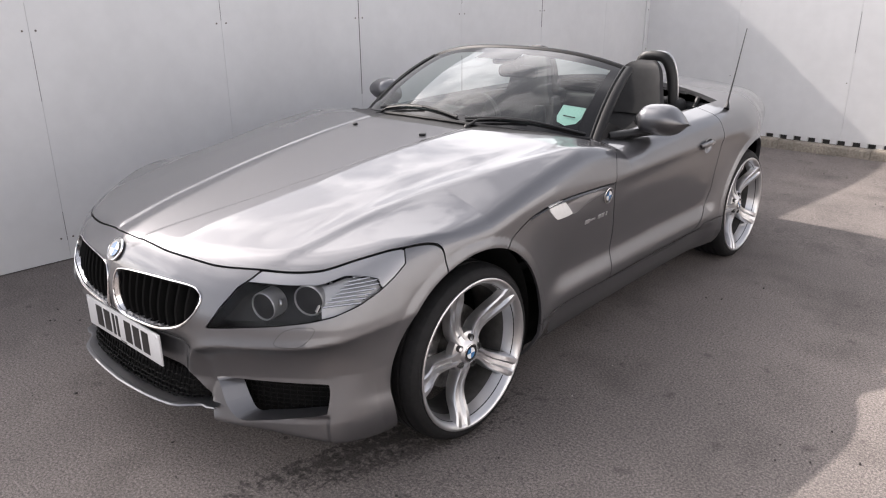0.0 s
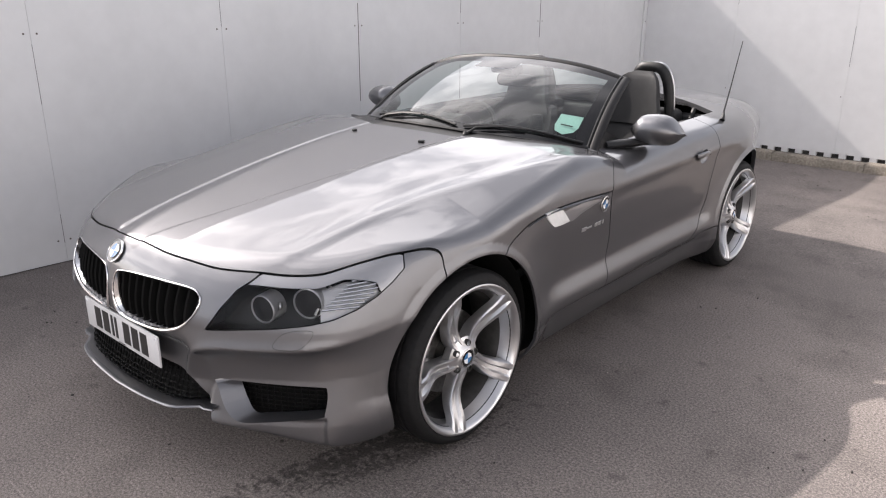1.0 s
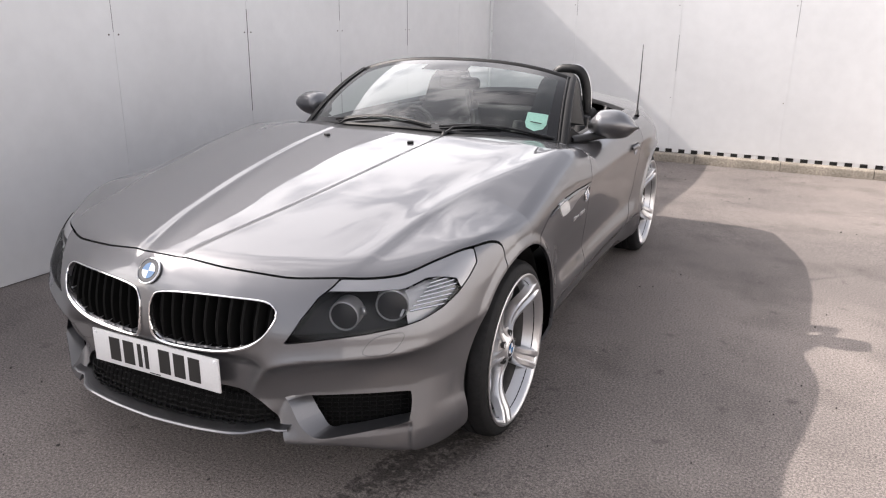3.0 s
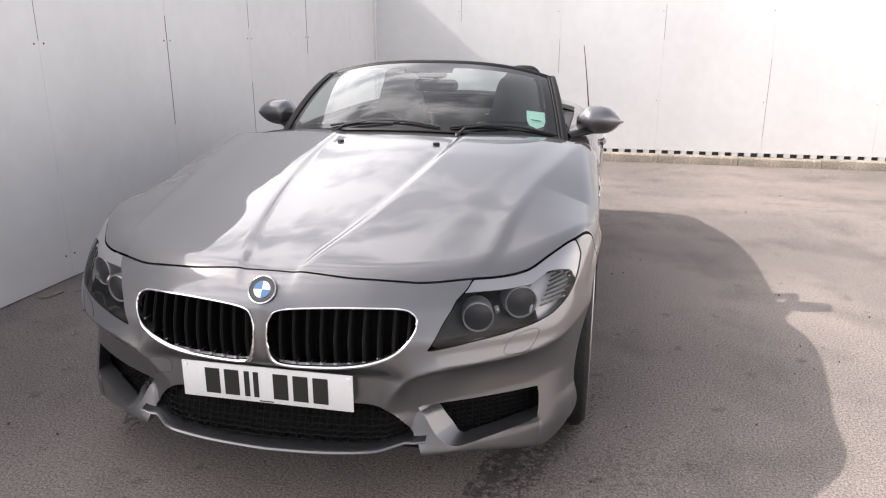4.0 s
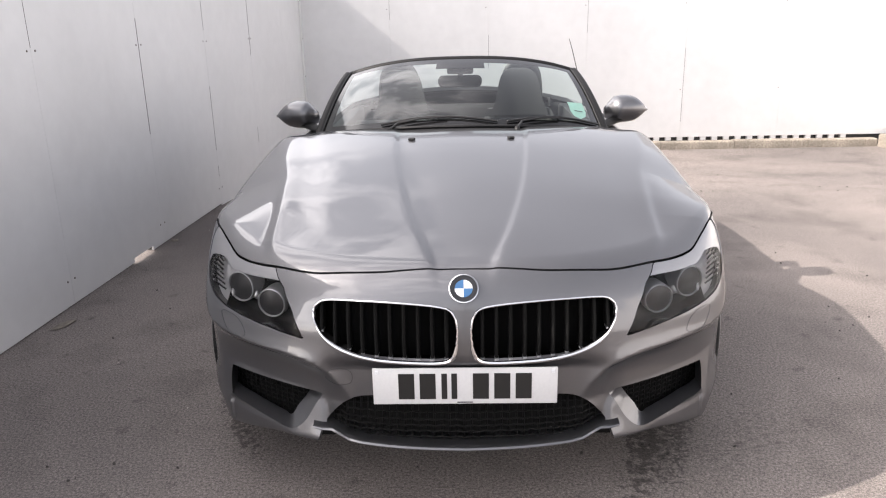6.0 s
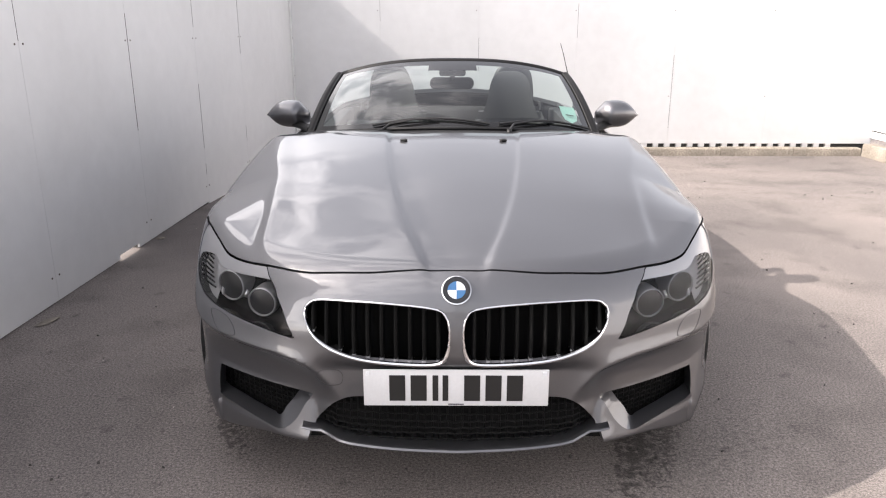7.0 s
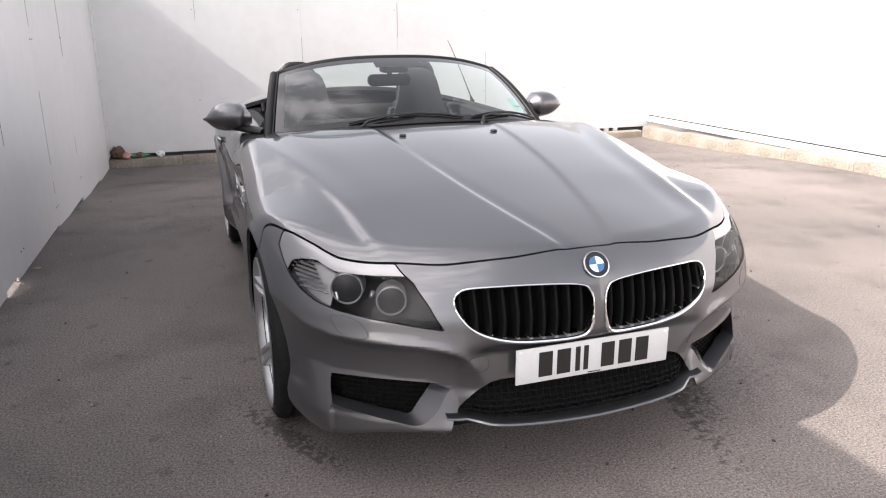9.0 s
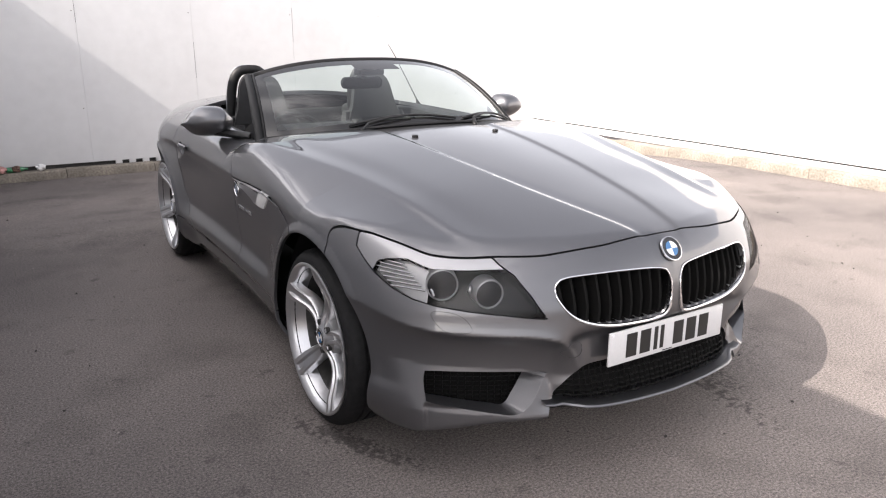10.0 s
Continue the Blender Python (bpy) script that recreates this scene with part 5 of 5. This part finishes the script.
for side in (1, -1):
    # housing: rings along x, blunt face to the rear
    bm = bmesh.new()
    rings = []
    for i in range(15):
        q = i / 14
        x = 0.768 + 0.236 * q
        h = 0.073 * (1 - abs(2 * q - 0.75) ** 3.2 * 0.55) * math.sqrt(max(0.02, 1 - max(0, (q - 0.62) / 0.385) ** 3.4)) * min(1, 0.45 + 2.6 * q)
        dpt = 0.115 * math.sqrt(max(0.03, 1 - max(0, (q - 0.45) / 0.56) ** 2.6)) * min(1, 0.35 + 2.6 * q)
        zc = 0.945 + 0.024 * math.sin(math.pi * (0.1 + 0.75 * q)) - 0.004 * q
        yc = 1.322 + 0.032 * q
        ring = []
        for k in range(20):
            w = 2 * math.pi * k / 20
            cy, cz = math.cos(w), math.sin(w)
            depth = dpt * (0.35 if cy > 0 else 1.0)
            ring.append(bm.verts.new((side * x, yc + depth * math.copysign(abs(cy) ** (0.8 if cy > 0 else 1.2), cy), zc + h * math.copysign(abs(cz) ** (0.75 if cz > 0 else 0.9), cz) + 0.012 * max(0, -cy))))
        rings.append(ring)
    for a, b in zip(rings, rings[1:]):
        for k in range(20):
            bm.faces.new((a[k], a[(k + 1) % 20], b[(k + 1) % 20], b[k]))
    bm.faces.new(rings[0])
    bm.faces.new(rings[-1])
    mirror = part("door_mirror", bm, PAINT, car, "grey door mirror with a black foot", sharp=60)
    bm = tube([(side * 0.722, 1.13, 0.906), (side * 0.76, 1.19, 0.908), (side * 0.80, 1.25, 0.912), (side * 0.85, 1.30, 0.917)], [0.034, 0.032, 0.03, 0.026], 10, flat=0.62)
    part("mirror_foot", bm, BLACK, mirror)
    bm = tube([(side * 0.795, 1.275, 0.935), (side * 0.802, 1.285, 0.965), (side * 0.81, 1.292, 1.005)], 0.006, 6)
    part("bright_edge", bm, SATIN, mirror, "bright inner edge")
    bm = bmesh.new()
    q = [bm.verts.new((side * x, y, z)) for x, y, z in ((0.735, 1.03, 0.898), (0.738, 1.26, 0.915), (0.727, 1.13, 0.968), (0.715, 1.03, 0.898), (0.718, 1.26, 0.915), (0.712, 1.13, 0.966))]
    for face in ((0, 1, 2), (5, 4, 3), (0, 3, 4, 1), (1, 4, 5, 2), (2, 5, 3, 0)):
        bm.faces.new([q[i] for i in face])
    part("mirror_sail", bm, BLACK, mirror, smooth=False)

# ---- cabin ----
def prism(profile, x0, x1, bevel=0.0):
    """A (y, z) outline drawn out across the car."""
    bm = bmesh.new()
    a = [bm.verts.new((x0, y, z)) for y, z in profile]
    b = [bm.verts.new((x1, y, z)) for y, z in profile]
    bm.faces.new(a)
    bm.faces.new(b[::-1])
    for i in range(len(a)):
        j = (i + 1) % len(a)
        bm.faces.new((a[i], b[i], b[j], a[j]))
    if bevel:
        bmesh.ops.bevel(bm, geom=bm.edges[:], offset=bevel, segments=3, affect="EDGES", profile=0.5)
    return bm


dash = part("dashboard", prism([(0.78, 0.86), (0.95, 0.893), (1.12, 0.9), (1.22, 0.885), (1.25, 0.84), (1.22, 0.7), (1.26, 0.6), (1.2, 0.4), (0.8, 0.4)], -0.66, 0.66, 0.02), CABIN, car, "charcoal dashboard")
hump = closed_spline([(1.08, 0.895), (1.16, 0.935), (1.25, 0.94), (1.3, 0.9), (1.28, 0.84), (1.15, 0.84)], 4)
part("binnacle", prism([tuple(q) for q in hump], -0.55, -0.18, 0.01), CABIN, dash, "instrument hood")
part("tunnel", prism([(1.15, 0.3), (1.15, 0.66), (1.4, 0.58), (2.0, 0.56), (2.2, 0.6), (2.2, 0.3)], -0.11, 0.11, 0.02), CABIN, car, "centre tunnel")
part("cabin_floor", box((-0.72, 0.8, 0.262), (0.72, 2.45, 0.3)), CABIN, car)
part("bulkhead", box((-0.7, 2.335, 0.3), (0.7, 2.42, 0.905), 0.03, 3), CABIN, car, "dark rear bulkhead")
for side in (1, -1):
    prof = [(1.02, 0.35), (1.06, 0.86), (1.15, 0.885), (2.1, 0.905), (2.36, 0.9), (2.36, 0.35)]
    part("door_card", prism(prof, side * 0.655, side * 0.728, 0.018), LEATHER, car, "charcoal door lining")

wheel_m = Matrix.Translation((-0.36, 1.49, 0.785)) @ Euler((radians(-24), 0, 0)).to_matrix().to_4x4()
bm = tube([(0.183 * math.cos(w), 0, 0.183 * math.sin(w)) for w in np.linspace(0, 2 * math.pi, 41)[:-1]], 0.0165, 8, closed=True)
bm.transform(wheel_m)
steer = part("steering_wheel", bm, LEATHER, car, "three-spoke leather steering wheel")
bm = box((-0.07, -0.045, -0.06), (0.07, 0.0, 0.06), 0.02, 3)
for a, b in (((0.06, 0.0, 0.0), (0.178, 0.0, 0.02)), ((-0.06, 0.0, 0.0), (-0.178, 0.0, 0.02)), ((0, 0.0, -0.05), (0, 0.0, -0.178))):
    tube([Vector(a), Vector(b)], [0.022, 0.015], 6, bm=bm, flat=0.6)
bm.transform(wheel_m)
part("spokes", bm, CABIN, steer)
bm = tube([(-0.36, 1.47, 0.79), (-0.36, 1.2, 0.72)], 0.035, 10)
part("column", bm, CABIN, steer)


def seat_sheet(rows, thick):
    """A padded shell: rows of (y, z, half width, wing), bulging to the front."""
    bm = bmesh.new()
    front, back = [], []
    n = 12
    for y, z, hw, wing in rows:
        fr, bk = [], []
        for i in range(n + 1):
            s = 2 * i / n - 1
            e = abs(s) ** 3
            fr.append(bm.verts.new((hw * s, y - wing * e , z)))
            bk.append(bm.verts.new((hw * s * 0.97, y + thick * (1 - 0.75 * s * s), z)))
        front.append(fr)
        back.append(bk)
    for a, b in zip(front, front[1:]):
        for i in range(n):
            bm.faces.new((a[i], a[i + 1], b[i + 1], b[i]))
    for a, b in zip(back, back[1:]):
        for i in range(n):
            bm.faces.new((a[i + 1], a[i], b[i], b[i + 1]))
    for (fa, fb), (ba, bb) in zip(zip(front, front[1:]), zip(back, back[1:])):
        bm.faces.new((fa[0], fb[0], bb[0], ba[0]))
        bm.faces.new((fa[n], ba[n], bb[n], fb[n]))
    bm.faces.new(front[-1] + back[-1][::-1])
    bm.faces.new(front[0][::-1] + back[0])
    return bm


for side in (1, -1):
    seat = part("seat", seat_sheet([(1.93, 0.42, 0.235, 0.07), (1.97, 0.55, 0.245, 0.09), (2.02, 0.70, 0.25, 0.085), (2.06, 0.82, 0.235, 0.07), (2.09, 0.90, 0.2, 0.045)], 0.12), LEATHER, car, "charcoal leather sports seat")
    seat.location = (side * 0.37, 0, 0)
    part("headrest", seat_sheet([(2.06, 0.86, 0.185, 0.035), (2.075, 0.95, 0.15, 0.03), (2.085, 1.02, 0.135, 0.028), (2.093, 1.065, 0.126, 0.024), (2.1, 1.1, 0.114, 0.018), (2.108, 1.122, 0.098, 0.012), (2.12, 1.138, 0.076, 0.006), (2.135, 1.147, 0.045, 0.0)], 0.1), LEATHER, seat)
    part("cushion", box((-0.24, 1.5, 0.34), (0.24, 2.0, 0.5), 0.06, 4), LEATHER, seat)
    for sx in (1, -1):
        path = [(sx * 0.19, 1.875 + 0.04 * q, 0.45 + 0.42 * q) for q in np.linspace(0, 1, 8)]
        part("bolster", tube(path, [0.05, 0.056, 0.058, 0.058, 0.056, 0.05, 0.042, 0.03], 10), LEATHER, seat)
    path = [(0.396 + 0.116 * math.copysign(abs(math.cos(w)) ** 0.55, math.cos(w)), 2.19 + 0.03 * (1 - math.sin(w)), 0.9 + 0.27 * math.sin(w) ** 0.8) for w in np.linspace(0.02, math.pi - 0.02, 25)]
    hoop = part("rollover_hoop", tube([(side * a, b, c) for a, b, c in path], 0.024, 10, flat=1.2), BLACK, car, "padded black rollover hoop with a satin edge")
    part("satin_edge", tube([(side * (0.396 + (a - 0.396) * 1.16), b + 0.03, 0.9 + (c - 0.9) * 1.085) for a, b, c in path[0:13]], 0.0045, 8), SATIN, hoop)
    part("seat_shoulder", box((side * 0.405 - 0.15, 2.2, 0.84), (side * 0.405 + 0.15, 2.34, 0.935), 0.035, 3), CABIN, hoop)

# folded-roof cover behind the hoops
bm = bmesh.new()
rows = []
for y, z in ((2.36, 0.985), (2.45, 0.983), (2.6, 0.965), (2.72, 0.94)):
    rows.append([bm.verts.new((x, y + 0.05 * (x / 0.55) ** 2 * -1, z - 0.03 * (x / 0.55) ** 2)) for x in np.linspace(-0.55, 0.55, 13)])
for a, b in zip(rows, rows[1:]):
    for i in range(12):
        bm.faces.new((a[i], a[i + 1], b[i + 1], b[i]))
bmesh.ops.solidify(bm, geom=bm.faces[:], thickness=0.012)
part("roof_cover", bm, GLOSS, car, "dark folded-roof cover flap")
for side in (1, -1):
    part("roof_hinge", tube([(side * 0.6, 2.33, 0.88), (side * 0.6, 2.36, 0.925), (side * 0.58, 2.42, 0.93), (side * 0.57, 2.47, 0.89)], 0.014, 8), BLACK, car)

# inside mirror
rear = part("inside_mirror", box((-0.122, 1.425, 1.088), (0.118, 1.455, 1.152), 0.028, 4), CABIN, car, "black inside mirror on a stalk")
part("stalk", tube([(0, 1.44, 1.13), (0, 1.42, 1.19), (0, 1.39, 1.225)], [0.012, 0.018, 0.03], 8), CABIN, rear)
part("sensor_box", box((-0.07, 1.30, 1.165), (0.07, 1.40, 1.205), 0.012), CABIN, rear)

# aerial
bm = tube([(0.815, 2.245, 0.905), (0.812, 2.262, 0.925), (0.809, 2.27, 0.945)], [0.016, 0.010, 0.005], 8)
aerial = part("aerial", bm, BLACK, car, "thin black whip aerial")
part("whip", tube([(0.809, 2.27, 0.945), (0.79, 2.38, 1.08), (0.765, 2.51, 1.24), (0.752, 2.575, 1.31)], [0.005, 0.0035, 0.0028, 0.0022], 6), BLACK, aerial)


# ---- litter in the far corner, pebbles and crumbs on the asphalt ----
rng = random.Random(7)
LEAFY = material("dead leaves", (0.10, 0.055, 0.04), rough=0.85, grain=0.4, scale=40.0)
BOTTLE = material("green bottle glass", (0.03, 0.16, 0.07), rough=0.15, coat=0.5)
PAPER = material("crumpled white paper", (0.7, 0.7, 0.69), rough=0.8, grain=0.08, scale=30.0)
PINK = material("faded pink wrapper", (0.5, 0.26, 0.24), rough=0.6, grain=0.2, scale=25.0)
STONE = material("grit", (0.34, 0.31, 0.28), rough=0.9, grain=0.3, scale=80.0)
CRUMB = material("dark crumbs", (0.045, 0.04, 0.037), rough=0.9, grain=0.3, scale=80.0)


def crumple(r, seed, squash=0.7):
    bm = bmesh.new()
    bmesh.ops.create_icosphere(bm, subdivisions=3, radius=r)
    for q in bm.verts:
        d = noise.noise(q.co / r * 1.7 + Vector((seed, 0, 0))) * 0.45 + noise.noise(q.co / r * 4 + Vector((0, seed, 0))) * 0.22
        q.co *= 1 + d
        q.co.z *= squash
    low = min(q.co.z for q in bm.verts)
    for q in bm.verts:
        q.co.z -= low
    return bm


top = -0.034
for nm, mat, r, x, y, sq, lab in (("leaf_heap", LEAFY, 0.075, -1.84, 6.62, 0.9, "heap of brown dead leaves on the kerb"), ("crumpled_wrapper", PINK, 0.05, -1.75, 6.59, 0.7, "crumpled pink wrapper lying on the kerb"),
                             ("leaf_heap", LEAFY, 0.045, -1.61, 6.62, 0.7, "small heap of dead leaves on the kerb"), ("crumpled_paper", PAPER, 0.045, -1.38, 6.62, 0.7, "crumpled white paper on the kerb")):
    ob = part(nm, crumple(r, x * 9, sq), mat, None)
    ob.location = (x, y, top)
    tagged(ob, lab, "litter", "litter in the corner")
bm = lathe([(0.0, 0.001), (0.0, 0.03), (0.12, 0.031), (0.15, 0.022), (0.17, 0.012), (0.2, 0.011), (0.2, 0.001)], 16)
bottle = part("bottle", bm, BOTTLE, None)
bottle.matrix_basis = pose(-1.70, 6.615, top + 0.031, 0, 0, 8)
tagged(bottle, "empty green glass bottle lying on the kerb", "bottle", "litter in the corner")


def scatter(name, mat, count, size, label, places):
    bm = bmesh.new()
    for _ in range(count):
        x, y = places()
        s = size * rng.uniform(0.5, 1.5)
        made = bmesh.ops.create_icosphere(bm, subdivisions=1, radius=s)["verts"]
        m = Matrix.Translation((x, y, float(ground_height(x, y)) + s * 0.25)) @ Euler([rng.uniform(0, 6) for _ in range(3)]).to_matrix().to_4x4() @ Matrix.Diagonal((1, rng.uniform(0.6, 1), rng.uniform(0.4, 0.7), 1))
        bmesh.ops.transform(bm, matrix=m, verts=made)
    ob = part(name, bm, mat, None, smooth=False)
    return tagged(ob, label, "grit", kind="stuff")


scatter("pebbles", STONE, 260, 0.0035, "pale grit scattered over the asphalt", lambda: (rng.uniform(-1.95, 4.6), rng.uniform(-2.0, 6.2)))
scatter("crumbs", CRUMB, 200, 0.006, "dark crumbs of tar and leaf on the asphalt", lambda: (rng.uniform(-1.95, 4.6), rng.uniform(-2.0, 6.2)))
for x, y, w in ((-2.02, 0.72, 0.13), (-2.03, 2.25, 0.05)):
    ob = part("mortar_crumb", crumple(0.03, y * 5, 0.35), KERB, None)
    ob.matrix_basis = pose(x, y, 0.0, 0, 0, 70) @ Matrix.Diagonal((w / 0.06, 0.8, 0.5, 1))
    tagged(ob, "flat crumb of pale mortar at the wall's foot", "rubble", "mortar crumbs")
